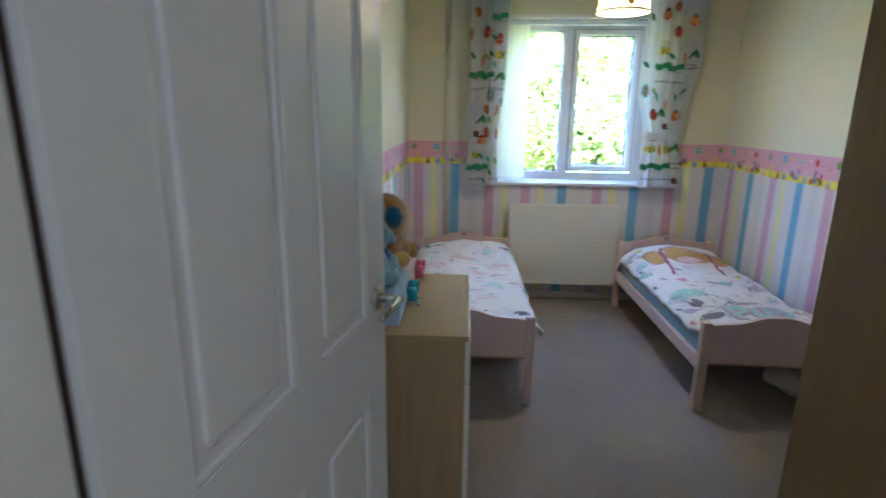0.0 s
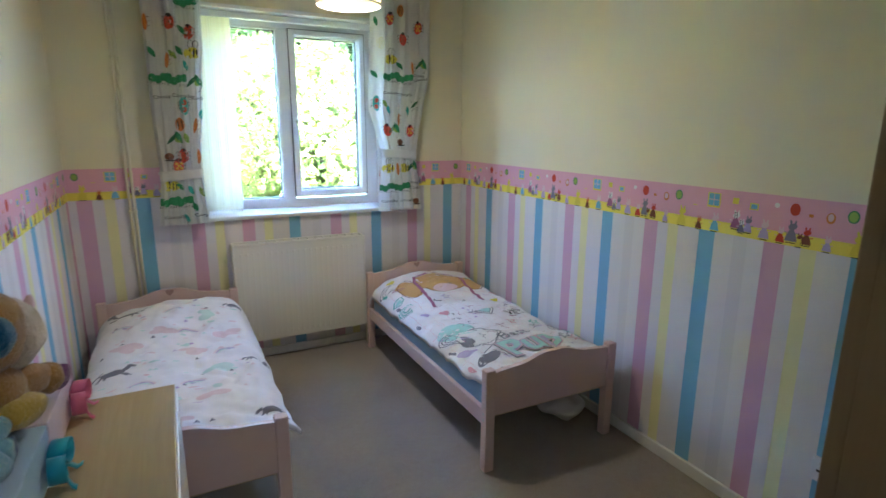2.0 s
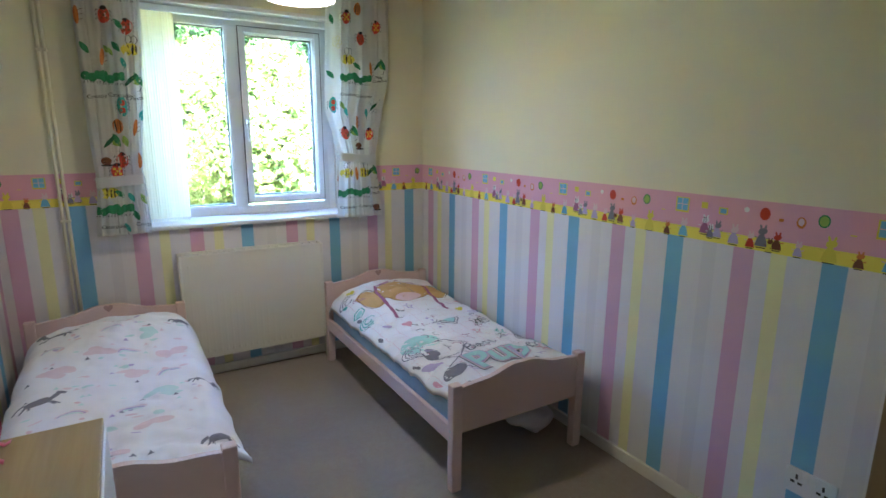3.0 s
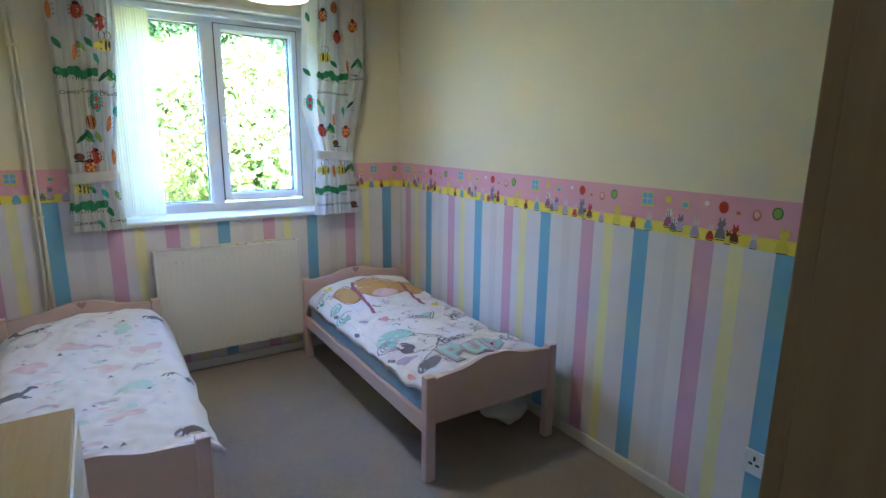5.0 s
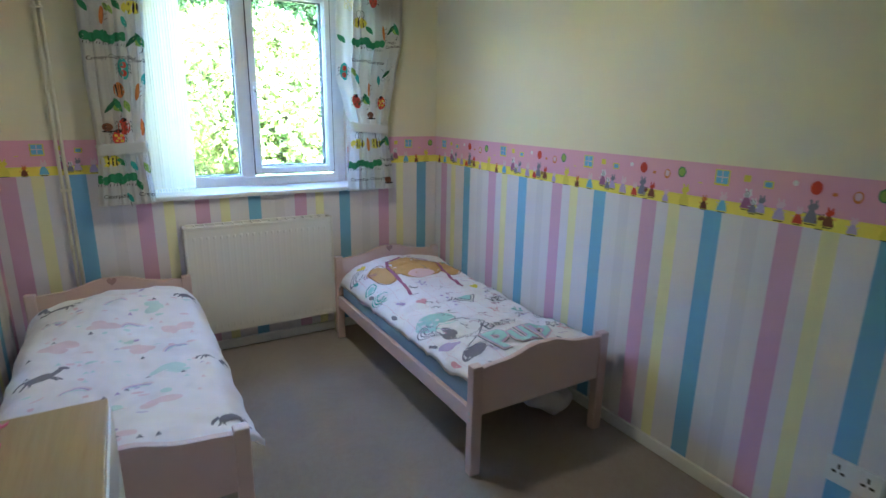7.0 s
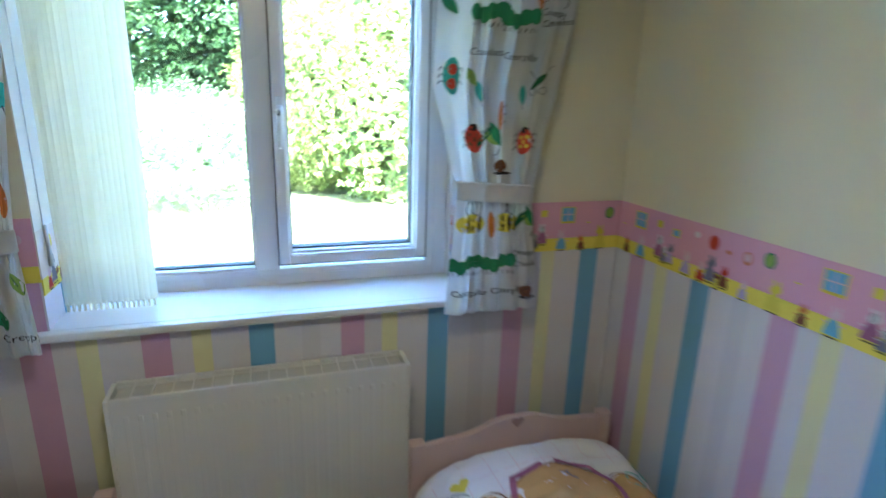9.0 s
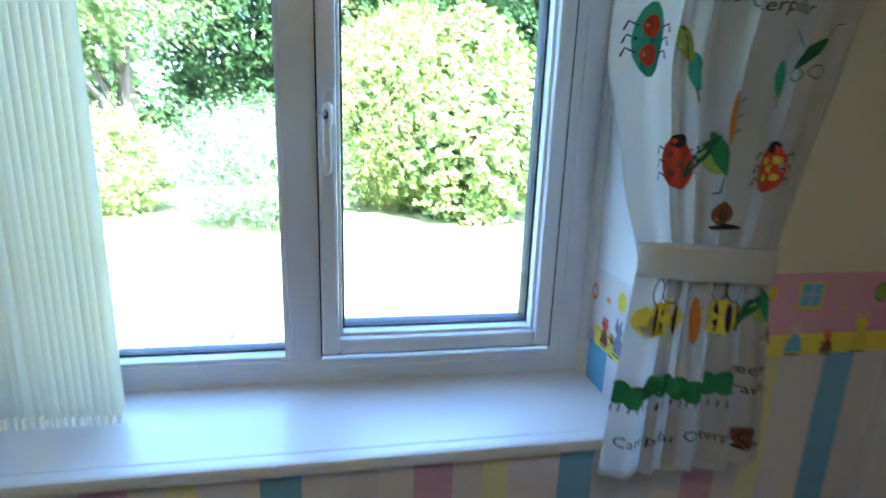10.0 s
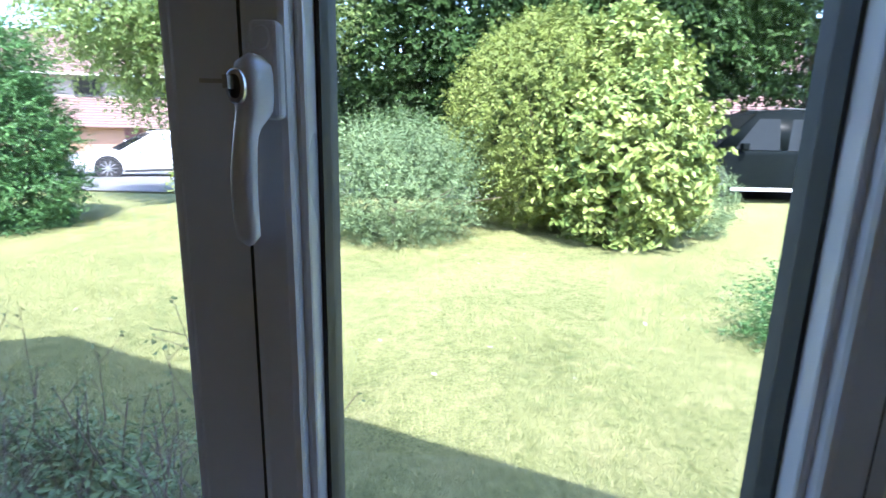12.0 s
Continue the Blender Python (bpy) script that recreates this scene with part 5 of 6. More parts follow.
PLUSH = [plush("blue_plush", (0.28, 0.52, 0.66)), plush("royal_blue_plush", (0.05, 0.12, 0.38)), plush("tan_plush", (0.42, 0.23, 0.06)), plush("cream_plush", (0.70, 0.58, 0.46)),
         plush("bright_blue_plush", (0.02, 0.16, 0.32)), plush("pink_plush", (0.68, 0.42, 0.42)), plush("purple_plush", (0.20, 0.05, 0.24)), plush("black_bead", (0.02, 0.02, 0.02)), plush("yellow_plush", (0.66, 0.46, 0.08))]


def soft_toy(label, names, pieces, seed, k):
    """A plush toy of stuffed pieces, seated on the toy box."""
    built = []
    for c, r, rot, ink in pieces:
        bm = ball(bmesh.new(), c, r, 22, 14, rot)
        for v in bm.verts:
            v.co += Vector((noise.noise(v.co * 30 + Vector((seed, 0, 0))), noise.noise(v.co * 30 + Vector((0, seed, 0))), noise.noise(v.co * 30))) * 0.005
        built.append((bm, ink))
    every = [v.co for bm, _ in built for v in bm.verts]
    low, mid = min(p.z for p in every), sum(every, Vector()) / len(every)
    ob = thing("soft_toy", (mid.x, mid.y, BTOP), label, "soft toy", "plush toys on the boxes")
    for name, (bm, ink) in zip(names, built):
        for v in bm.verts:
            v.co = Vector(((v.co.x - mid.x) * k, (v.co.y - mid.y) * k, (v.co.z - low) * k))
        part(name, bm, PLUSH[ink], ob, smooth=True)
    return ob


E0 = Vector((-0.365, 1.585, 0.0))
soft_toy("pale blue plush elephant sitting on a toy box", ("body", "head", "trunk", "ear", "ear", "chest_patch", "arm", "leg", "belly", "foot", "sole"), [(tuple(E0 + Vector(c)), r, rot, ink) for c, r, rot, ink in (
    ((0, 0.0, 0.875), (0.068, 0.075, 0.082), (0, 0, 0), 0), ((0.002, -0.005, 1.0), (0.070, 0.074, 0.072), (0, 0, 0), 0),
    ((0.055, 0.055, 0.985), (0.030, 0.050, 0.026), (-30, 0, -20), 0), ((0.040, -0.055, 1.005), (0.036, 0.020, 0.055), (0, 10, 20), 0), ((-0.045, 0.050, 1.01), (0.036, 0.020, 0.055), (0, -10, 20), 0),
    ((0.035, 0.045, 0.905), (0.034, 0.040, 0.042), (0, 0, 0), 1), ((0.055, 0.075, 0.865), (0.030, 0.055, 0.030), (20, 0, -30), 0), ((0.062, -0.030, 0.850), (0.036, 0.055, 0.036), (0, 0, -60), 0),
    ((0.050, 0.020, 0.830), (0.045, 0.040, 0.036), (0, 0, 0), 0), ((0.082, 0.045, 0.838), (0.020, 0.026, 0.042), (0, 15, -20), 0), ((0.092, 0.058, 0.838), (0.010, 0.018, 0.034), (0, 15, -20), 1))], 2, 0.90)
D0 = Vector((-0.345, 1.815, 0.0))
soft_toy("large tan and cream plush dog with blue patch", ("body", "head", "cheek", "muzzle", "eye_patch", "ear", "nose", "eye", "mouth", "bow", "arm", "foot", "sole", "leg"), [(tuple(D0 + Vector(c)), r, rot, ink) for c, r, rot, ink in (
    ((-0.01, 0.0, 0.885), (0.078, 0.095, 0.088), (0, 0, 0), 2), ((0.0, 0.005, 1.035), (0.085, 0.118, 0.100), (0, 0, 0), 2),
    ((0.026, 0.058, 1.008), (0.080, 0.088, 0.092), (0, 0, 0), 3), ((0.050, 0.095, 0.985), (0.052, 0.056, 0.044), (0, 0, 30), 3), ((0.030, -0.065, 1.045), (0.050, 0.052, 0.052), (0, 0, 0), 4),
    ((-0.03, -0.085, 1.06), (0.040, 0.060, 0.080), (20, 0, 0), 2), ((0.060, 0.140, 1.010), (0.018, 0.018, 0.014), (0, 0, 0), 5), ((0.074, 0.055, 1.045), (0.010, 0.010, 0.013), (0, 0, 0), 7),
    ((0.060, 0.125, 0.962), (0.030, 0.020, 0.010), (0, 0, 20), 6), ((0.058, 0.165, 1.035), (0.012, 0.050, 0.020), (30, 0, 0), 5),
    ((0.052, 0.065, 0.880), (0.038, 0.085, 0.040), (-10, 0, -25), 2), ((0.085, 0.120, 0.860), (0.036, 0.045, 0.040), (0, 0, 0), 2), ((0.104, 0.140, 0.848), (0.016, 0.040, 0.034), (0, 0, -30), 6),
    ((0.050, -0.045, 0.850), (0.040, 0.075, 0.036), (0, 0, -40), 8))], 6, 0.86)

# ---- small things ----
sock = thing("wall_socket", (XR, 1.315, 0.318), "white double plug socket on the striped wall", "socket")
part("plate", box(-0.009, 0.0, -0.073, 0.073, -0.043, 0.043, 0.003), M_UPVC, sock)
for y in (-0.038, 0.038):
    for dy, dz, w, h in ((0, 0.016, 0.0035, 0.008), (-0.011, -0.004, 0.0065, 0.004), (0.011, -0.004, 0.0065, 0.004)):
        part("pin_hole", box(-0.0096, -0.0085, y + dy - w, y + dy + w, dz - h, dz + h), M_RUBBER, sock)
    part("switch", box(-0.0125, -0.0088, y * 0.35 - 0.007, y * 0.35 + 0.007, 0.008, 0.032, 0.001), M_UPVC, sock)
nl = thing("night_light", (XR, 1.165, 1.215), "small white plastic fitting on the wall", "wall fitting")
part("body", box(-0.035, 0, -0.03, 0.03, -0.022, 0.022, 0.008, 3), M_UPVC, nl, smooth=True)
bm = ball(bmesh.new(), (1.665, 2.46, 0.060), (0.125, 0.115, 0.062), 40, 24)
for v in bm.verts:
    v.co += Vector((noise.noise(v.co * 11), noise.noise(v.co * 11 + Vector((5, 0, 0))), noise.noise(v.co * 13 + Vector((0, 7, 0))))) * 0.030
    v.co.z = max(v.co.z, 0.0)
single("crumpled_cloth", bm, M_DUVET, "crumpled white cloth lying under the bed", "cloth", smooth=True)

# ---- outdoors: ground ----
ZG = -0.12


def gz(x, y):
    """Height of the ground: flat by the house, rising a little to the east, falling gently to the west."""
    return ZG + 0.06 * min(3.0, max(0.0, y - 12.2)) * min(1.0, max(0.0, (x - 3.0) / 2.0)) - (0.022 * max(0.0, min(y, 40.0) - 9.0) + 0.04 * max(0.0, min(y, 40.0) - 19.0)) * min(1.0, max(0.0, (2.0 - x) / 10.0))


bm = bmesh.new()
steps = [math.sinh(i / 8.0) * 0.62 for i in range(-56, 57)]
grid = [[bm.verts.new((0.5 + a, 10.0 + c, gz(0.5 + a, 10.0 + c) + 0.012 * noise.noise(Vector((a, c, 0)) * 0.9))) for c in steps] for a in steps]
for i in range(len(steps) - 1):
    for j in range(len(steps) - 1):
        bm.faces.new((grid[i][j], grid[i + 1][j], grid[i + 1][j + 1], grid[i][j + 1]))
bmesh.ops.delete(bm, geom=[f for f in bm.faces if -2.0 < f.calc_center_median().y < 4.0 and -9 < f.calc_center_median().x < 4], context="FACES")
structure("ground", bm, M_LAWN, "mown sunlit front lawn")


def paved(name, x0, x1, y0, y1, label):
    bm = bmesh.new()
    nx, ny = 60, 8
    g = [[bm.verts.new((x0 + (x1 - x0) * i / nx, y0 + (y1 - y0) * j / ny, gz(x0 + (x1 - x0) * i / nx, y0 + (y1 - y0) * j / ny) + 0.035)) for j in range(ny + 1)] for i in range(nx + 1)]
    for i in range(nx):
        for j in range(ny):
            bm.faces.new((g[i][j], g[i + 1][j], g[i + 1][j + 1], g[i][j + 1]))
    bmesh.ops.solidify(bm, geom=bm.faces[:], thickness=0.08)
    structure(name, bm, M_ASPHALT, label)


paved("road", -60, 60, 15.2, 24.0, "pale grey asphalt road")


def ROOF(x):
    """Height of the gable roof's upper edge."""
    return 4.725 - 0.639 * abs(x + 1.66)


# own house: outer wall and gable roof, which shade the lawn
M_BRICK = paint("buff_brickwork", (0.42, 0.30, 0.22), 0.85, 0.2, 60, 0.4)
bm = bmesh.new()
bx(bm, -5.25, XL - 0.12, YO - 0.25, YO, ZG - 0.1, ZC)
bx(bm, XL - 0.12, XR + 0.12, YO - 0.05, YO + 0.002, ZG - 0.1, -0.12)
structure("wall_outside", bm, M_BRICK, "brick outer wall of the house")
roof = [(-5.6, ROOF(-5.6) - 0.05), (-5.6, ROOF(-5.6)), (-1.66, ROOF(-1.66)), (2.3, ROOF(2.3)), (2.3, ROOF(2.3) - 0.05), (-1.66, ROOF(-1.66) - 0.05)]
structure("roof", prism(bmesh.new(), roof, "y", -2.2, 4.135), M_BRICK, "tiled roof over the house")
gable = [(-5.25, ZC), (1.94, ZC), (1.94, ROOF(1.94) - 0.052), (-1.66, ROOF(-1.66) - 0.052), (-5.25, ROOF(-5.25) - 0.052)]
structure("wall_gable", prism(bmesh.new(), gable, "y", YO - 0.1, YO), M_BRICK, "brick gable above the window wall")

# ---- plants ----
M_BARK = paint("brown_bark", (0.12, 0.09, 0.06), 0.95, 0.3, 40, 0.8)
M_LF_SILVER = leaf("silver_green_leaves", (0.055, 0.10, 0.042), (0.25, 0.33, 0.15), 0.2)
M_LF_GOLD = leaf("golden_conifer_sprays", (0.10, 0.14, 0.025), (0.25, 0.295, 0.068), 0.15)
M_LF_LAUREL = leaf("variegated_glossy_leaves", (0.06, 0.125, 0.018), (0.35, 0.39, 0.11), 0.15)
M_LF_DARK = leaf("dark_tree_leaves", (0.014, 0.034, 0.008), (0.055, 0.105, 0.026), 0.18, 0.15)
M_LF_TREE = leaf("sunlit_tree_leaves", (0.10, 0.18, 0.042), (0.42, 0.50, 0.19), 0.5)
M_LF_HEDGE = leaf("hedge_conifer_sprays", (0.034, 0.098, 0.027), (0.115, 0.24, 0.07), 0.22)


def foliage(name, rng, centre, radii, count, size, aspect=2.0, lumps=0.18, freq=1.4, fill=0.35, droop=0.0, floor=None, per=1, twig=0.2, up=0.3):
    """One mesh of many small pointed leaves, set along short twigs, on and inside a lumpy rounded crown."""
    c, r = np.array(centre), np.array(radii)
    m = max(1, count // per)
    d = rng.normal(size=(m, 3))
    d /= np.linalg.norm(d, axis=1)[:, None]
    off = rng.uniform(0, 50)
    lump = np.array([noise.noise(Vector(tuple(v * freq * 2 + off))) + 0.6 * noise.noise(Vector(tuple(v * freq * 5 + off))) for v in d])
    rad = (1 + lumps * lump) * (1 - fill * rng.random(m) ** 2.2)
    p = c + d * r * rad[:, None]
    out = d / r
    out /= np.linalg.norm(out, axis=1)[:, None]
    way = out * 0.8 + rng.normal(scale=0.5, size=(m, 3)) + np.array((0, 0, up))
    way /= np.linalg.norm(way, axis=1)[:, None]
    reach = twig * rng.uniform(0.4, 1.25, m)[:, None]
    along = np.tile(np.linspace(0.0, 1.0, per), m)[:, None] if per > 1 else np.zeros((m, 1))
    p, out, way, reach = (np.repeat(q, per, axis=0) for q in (p, out, way, reach))
    n0 = len(p)
    p = p + way * reach * along + rng.normal(scale=size * 0.25, size=(n0, 3))
    if floor is not None:
        p[:, 2] = np.maximum(p[:, 2], floor + rng.random(n0) * 0.12)
    n = out * 0.7 + rng.normal(scale=0.55, size=(n0, 3)) + np.array((0, 0, 0.45))
    n /= np.linalg.norm(n, axis=1)[:, None]
    a = way * (0.9 if per > 1 else 0.0) + rng.normal(scale=0.8, size=(n0, 3)) + np.array((0, 0, -droop))
    a -= n * np.sum(a * n, axis=1)[:, None]
    a /= np.linalg.norm(a, axis=1)[:, None] + 1e-6
    b = np.cross(n, a)
    s = size * rng.uniform(0.6, 1.3, n0)[:, None]
    w = s / aspect
    v = np.stack([p - a * s * 0.5, p - b * w * 0.5 + n * w * 0.18, p + a * s * 0.5 - n * s * 0.1, p + b * w * 0.5 + n * w * 0.18], 1).reshape(-1, 3)
    k = np.arange(n0) * 4
    f = np.stack([np.stack([k, k + 1, k + 2], 1), np.stack([k, k + 2, k + 3], 1)], 1).reshape(-1, 3)
    me = bpy.data.meshes.new(name)
    me.from_pydata(v.tolist(), [], f.tolist())
    me.update()
    return me


def plant(name, label, category, base, material, crowns, trunk=0.05, seed=1):
    """Trunk with limbs and one crown made of several lobes. crowns: (offset, radii, count, size, options)."""
    rng = np.random.default_rng(seed)
    ob = thing(name, base, label, category)
    bm = bmesh.new()
    top = max(c[0][2] for c in crowns)
    rod(bm, (0, 0, -0.1), (0.03, 0.02, top * 0.75), trunk, trunk * 0.55, 10)
    for (x, y, z), r, *_ in crowns:
        for i in range(4):
            e = rng.normal(size=3) * np.array(r) * 0.45
            rod(bm, (0.01, 0.0, top * 0.28 + i * 0.05), (x + e[0], y + e[1], z + e[2]), trunk * 0.42, trunk * 0.12, 6)
    part("trunk", bm, M_BARK, ob)
    for off, radii, count, size, opt in crowns:
        me = foliage("crown", rng, off, radii, count, size, **opt)
        me.materials.append(material)
        cr = new("crown", me)
        cr.parent = ob
    return ob


plant("silver_shrub", "feathery silver-green garden shrub on the lawn", "shrub", (-0.36, 10.95, ZG - 0.03), M_LF_SILVER,
      [((0, 0, 0.74), (1.00, 0.92, 0.72), 36000, 0.048, dict(aspect=3.0, lumps=0.36, freq=2.0, floor=0.0, per=14, twig=0.42, up=0.55))], 0.04, 3)
plant("conifer_bush", "large rounded golden-green conifer bush", "bush", (1.80, 12.35, ZG), M_LF_GOLD,
      [((0, 0, 1.60), (1.46, 1.4, 1.58), 72000, 0.062, dict(aspect=2.8, lumps=0.16, freq=2.2, floor=0.0, per=12, twig=0.24, up=-0.1, fill=0.3))], 0.09, 5)
plant("laurel_bush", "broad-leaved yellow-green variegated evergreen bush", "bush", (2.80, 11.25, ZG), M_LF_LAUREL,
      [((0, 0, 1.10), (1.05, 0.95, 1.12), 15000, 0.118, dict(aspect=1.8, lumps=0.30, freq=2.4, floor=0.0, per=9, twig=0.26, up=0.4)),
       ((0.10, 0.55, 2.15), (0.72, 0.6, 0.85), 5500, 0.118, dict(aspect=1.8, lumps=0.34, freq=2.2, per=9, twig=0.34, up=0.9))], 0.06, 7)
plant("low_bush", "small bluish-green bush beside the evergreen", "bush", (4.05, 11.9, ZG), M_LF_SILVER,
      [((0, 0, 0.48), (0.50, 0.5, 0.50), 9000, 0.045, dict(aspect=2.6, floor=0.0, per=10, twig=0.2))], 0.03, 8)
plant("yellow_shrub", "loose yellow-green shrub at the edge of the lawn", "shrub", (-2.85, 11.9, ZG - 0.12), M_LF_LAUREL,
      [((0, 0, 0.76), (0.90, 0.75, 0.72), 13000, 0.070, dict(aspect=2.0, lumps=0.35, freq=2.0, floor=0.0, per=9, twig=0.3, up=0.5))], 0.04, 9)
plant("conifer_hedge", "dense dark green conifer hedge bush", "hedge", (-6.52, 10.6, ZG - 0.1), M_LF_HEDGE,
      [((0, 0, 0.55), (1.42, 1.5, 0.85), 40000, 0.060, dict(aspect=2.6, lumps=0.12, freq=1.6, floor=0.0, per=12, twig=0.26, up=0.0)),
       ((0.14, 0.1, 1.35), (1.24, 1.3, 0.9), 36000, 0.060, dict(aspect=2.6, lumps=0.12, freq=1.6, per=12, twig=0.26, up=0.0)),
       ((0.08, 0.1, 2.16), (1.08, 1.1, 0.84), 34000, 0.060, dict(aspect=2.6, lumps=0.12, freq=1.6, per=12, twig=0.26, up=0.1))], 0.08, 11)
plant("lawn_shrub", "low dark green shrub spreading over the lawn", "shrub", (3.66, 7.55, ZG), M_LF_HEDGE,
      [((0, 0, 0.20), (0.70, 0.50, 0.34), 12000, 0.042, dict(aspect=3.0, lumps=0.35, freq=2.0, floor=0.0, per=12, twig=0.30, up=0.1))], 0.03, 13)
plant("garden_tree", "spreading sunlit deciduous tree by the road", "tree", (-3.05, 13.95, ZG - 0.3), M_LF_TREE,
      [((-2.05, -0.35, 4.3), (2.0, 1.7, 1.9), 56000, 0.088, dict(aspect=1.9, lumps=0.4, freq=1.5, fill=0.6, per=12, twig=0.7, up=-0.3)),
       ((-0.45, 0.2, 4.5), (1.45, 1.45, 1.8), 34000, 0.088, dict(aspect=1.9, lumps=0.4, freq=1.5, fill=0.6, per=12, twig=0.7, up=-0.3))], 0.16, 17)
plant("dark_tree", "tall shady tree behind the bushes", "tree", (0.6, 17.5, ZG - 0.1), M_LF_DARK,
      [((-0.5, 0, 4.2), (3.4, 2.4, 3.5), 80000, 0.13, dict(aspect=1.7, lumps=0.3, freq=1.5, fill=0.7, per=12, twig=0.7, up=-0.2)),
       ((4.2, 0.6, 4.9), (3.2, 2.4, 2.7), 64000, 0.13, dict(aspect=1.7, lumps=0.3, freq=1.5, fill=0.7, per=12, twig=0.7, up=-0.2))], 0.2, 19)
plant("dark_tree", "tall shady tree beyond the parked car", "tree", (9.0, 18.5, ZG), M_LF_DARK,
      [((0, 0, 5.0), (3.4, 2.4, 2.7), 34000, 0.13, dict(aspect=1.7, lumps=0.3, freq=1.5, fill=0.7, per=12, twig=0.7, up=-0.2))], 0.2, 23)

# ---- outdoors: cars, houses, far trees, dry stems ----
M_CAR_W = paint("white_car_paint", (0.75, 0.76, 0.78), 0.18, 0.02, 20, 0.0)
M_CAR_B = paint("black_car_paint", (0.005, 0.007, 0.007), 0.30, 0.05, 20, 0.0)
M_CAR_B.node_tree.nodes["Principled BSDF"].inputs["Specular IOR Level"].default_value = 0.03
M_TYRE = paint("black_tyre_rubber", (0.025, 0.025, 0.027), 0.85, 0.1, 80, 0.2)
M_ALLOY = Mat("alloy_wheel_metal", 0.3, 0.9).color((0.6, 0.6, 0.62)).done()
M_CAR_GLASS = Mat("tinted_car_glass", 0.08, 0.0, 0.10).color((0.01, 0.012, 0.014)).done()
# sky reflection painted into the pale colour of the saloon's side glass
M_CAR_PALE = Mat("reflection_tinted_glass", 0.05, 0.0, 0.5).color((0.22, 0.25, 0.26)).done()
M_CAR_GREY = Mat("grey_car_glass", 0.08, 0.0, 0.10).color((0.018, 0.021, 0.022)).done()
M_LAMP_R = paint("red_tail_light", (0.45, 0.02, 0.02), 0.2)
M_LAMP_W = paint("clear_head_light", (0.6, 0.62, 0.65), 0.1)


def car(name, label, at, turn, paint_m, length, height, tall):
    """A parked car, nose along -x. tall: a boxy people carrier instead of a saloon."""
    ob = thing(name, at, label, "car", turn=turn)
    L, Hh, Wd = length / 2, height, 0.88
    if tall:
        body = [(-L, 0.30), (-L * 0.99, 0.62), (-L * 0.86, 0.86), (-L * 0.55, 0.98), (L * 0.92, 1.02), (L * 0.99, 0.9), (L, 0.4), (L * 0.97, 0.25), (-L * 0.96, 0.22)]
        cab = [(-L * 0.58, 0.97), (-L * 0.22, Hh - 0.10), (-L * 0.05, Hh), (L * 0.70, Hh - 0.03), (L * 0.90, Hh - 0.14), (L * 0.97, 0.98)]
    else:
        body = [(-L, 0.35), (-L * 0.98, 0.58), (-L * 0.86, 0.72), (-L * 0.5, 0.84), (L * 0.9, 0.92), (L * 0.99, 0.85), (L, 0.45), (L * 0.97, 0.25), (-L * 0.96, 0.22)]
        cab = [(-L * 0.46, 0.83), (-L * 0.04, Hh - 0.08), (L * 0.14, Hh), (L * 0.48, Hh - 0.02), (L * 0.70, Hh - 0.13), (L * 0.95, 0.90)]
    bm = prism(bmesh.new(), body, "y", -Wd, Wd)
    bmesh.ops.bevel(bm, geom=[e for e in bm.edges if abs(e.verts[0].co.y - e.verts[1].co.y) < 1e-5], offset=0.09, segments=4, affect="EDGES", profile=0.6)
    part("body", bm, paint_m, ob, smooth=True)
    bm = prism(bmesh.new(), cab, "y", -Wd + 0.06, Wd - 0.06)
    for v in bm.verts:
        k = (v.co.z - 0.85) / (Hh - 0.85)
        v.co.y *= 1 - 0.20 * max(0, k)
    bmesh.ops.bevel(bm, geom=[e for e in bm.edges if abs(e.verts[0].co.y - e.verts[1].co.y) < 1e-5], offset=0.05, segments=3, affect="EDGES")
    part("cabin", bm, paint_m, ob, smooth=True)
    top, base = Hh - 0.13, (1.0 if tall else 0.96)
    xs = [cab[0][0] + 0.42, L * 0.12, L * 0.15, L * 0.50, L * 0.54, L * 0.80]
    if tall:
        xs[1:4] = [-L * 0.02, L * 0.07, L * 0.46]
        top -= 0.05
    for side in (-1, 1):
        for a, b in ((0, 1), (2, 3), (4, 5)):
            bm = bmesh.new()
            x0, x1 = xs[a], xs[b]
            slant = (0.42 if tall else 0.62) if a == 0 else 0.02
            slant2 = 0.22 if a == 4 else 0.02
            def wy(z):
                return side * ((Wd - 0.06) * (1 - 0.20 * (z - 0.85) / (Hh - 0.85)) + 0.004)
            quad = [(x0 - 0.05, base), (x1, base), (x1 - slant2, top), (x0 + slant, top)]
            inner = [bm.verts.new((x, wy(z) - side * 0.02, z)) for x, z in quad]
            outer = [bm.verts.new((x, wy(z), z)) for x, z in quad]
            bm.faces.new(outer)
            bm.faces.new(inner[::-1])
            for i in range(4):
                bm.faces.new((inner[i], inner[(i + 1) % 4], outer[(i + 1) % 4], outer[i]))
            bmesh.ops.recalc_face_normals(bm, faces=bm.faces[:])
            part("side_window", bm, M_CAR_GREY if tall else M_CAR_PALE, ob)
    for (xa, za), (xb, zb), nm in ((cab[0], cab[1], "windscreen"), (cab[-1], cab[-2], "rear_window")):
        bm = bmesh.new()
        d = -0.012 if nm == "windscreen" else 0.012
        pts = []
        for x, z in ((xa, za), (xb, zb)):
            w = (Wd - 0.14) * (1 - 0.20 * max(0, (z - 0.85) / (Hh - 0.85)))
            pts += [(x + d, -w, z + 0.015), (x + d, w, z + 0.015)]
        v = [bm.verts.new(p) for p in (pts[0], pts[1], pts[3], pts[2])]
        bm.faces.new(v)
        bmesh.ops.solidify(bm, geom=bm.faces[:], thickness=0.01)
        part(nm, bm, M_CAR_GREY, ob)
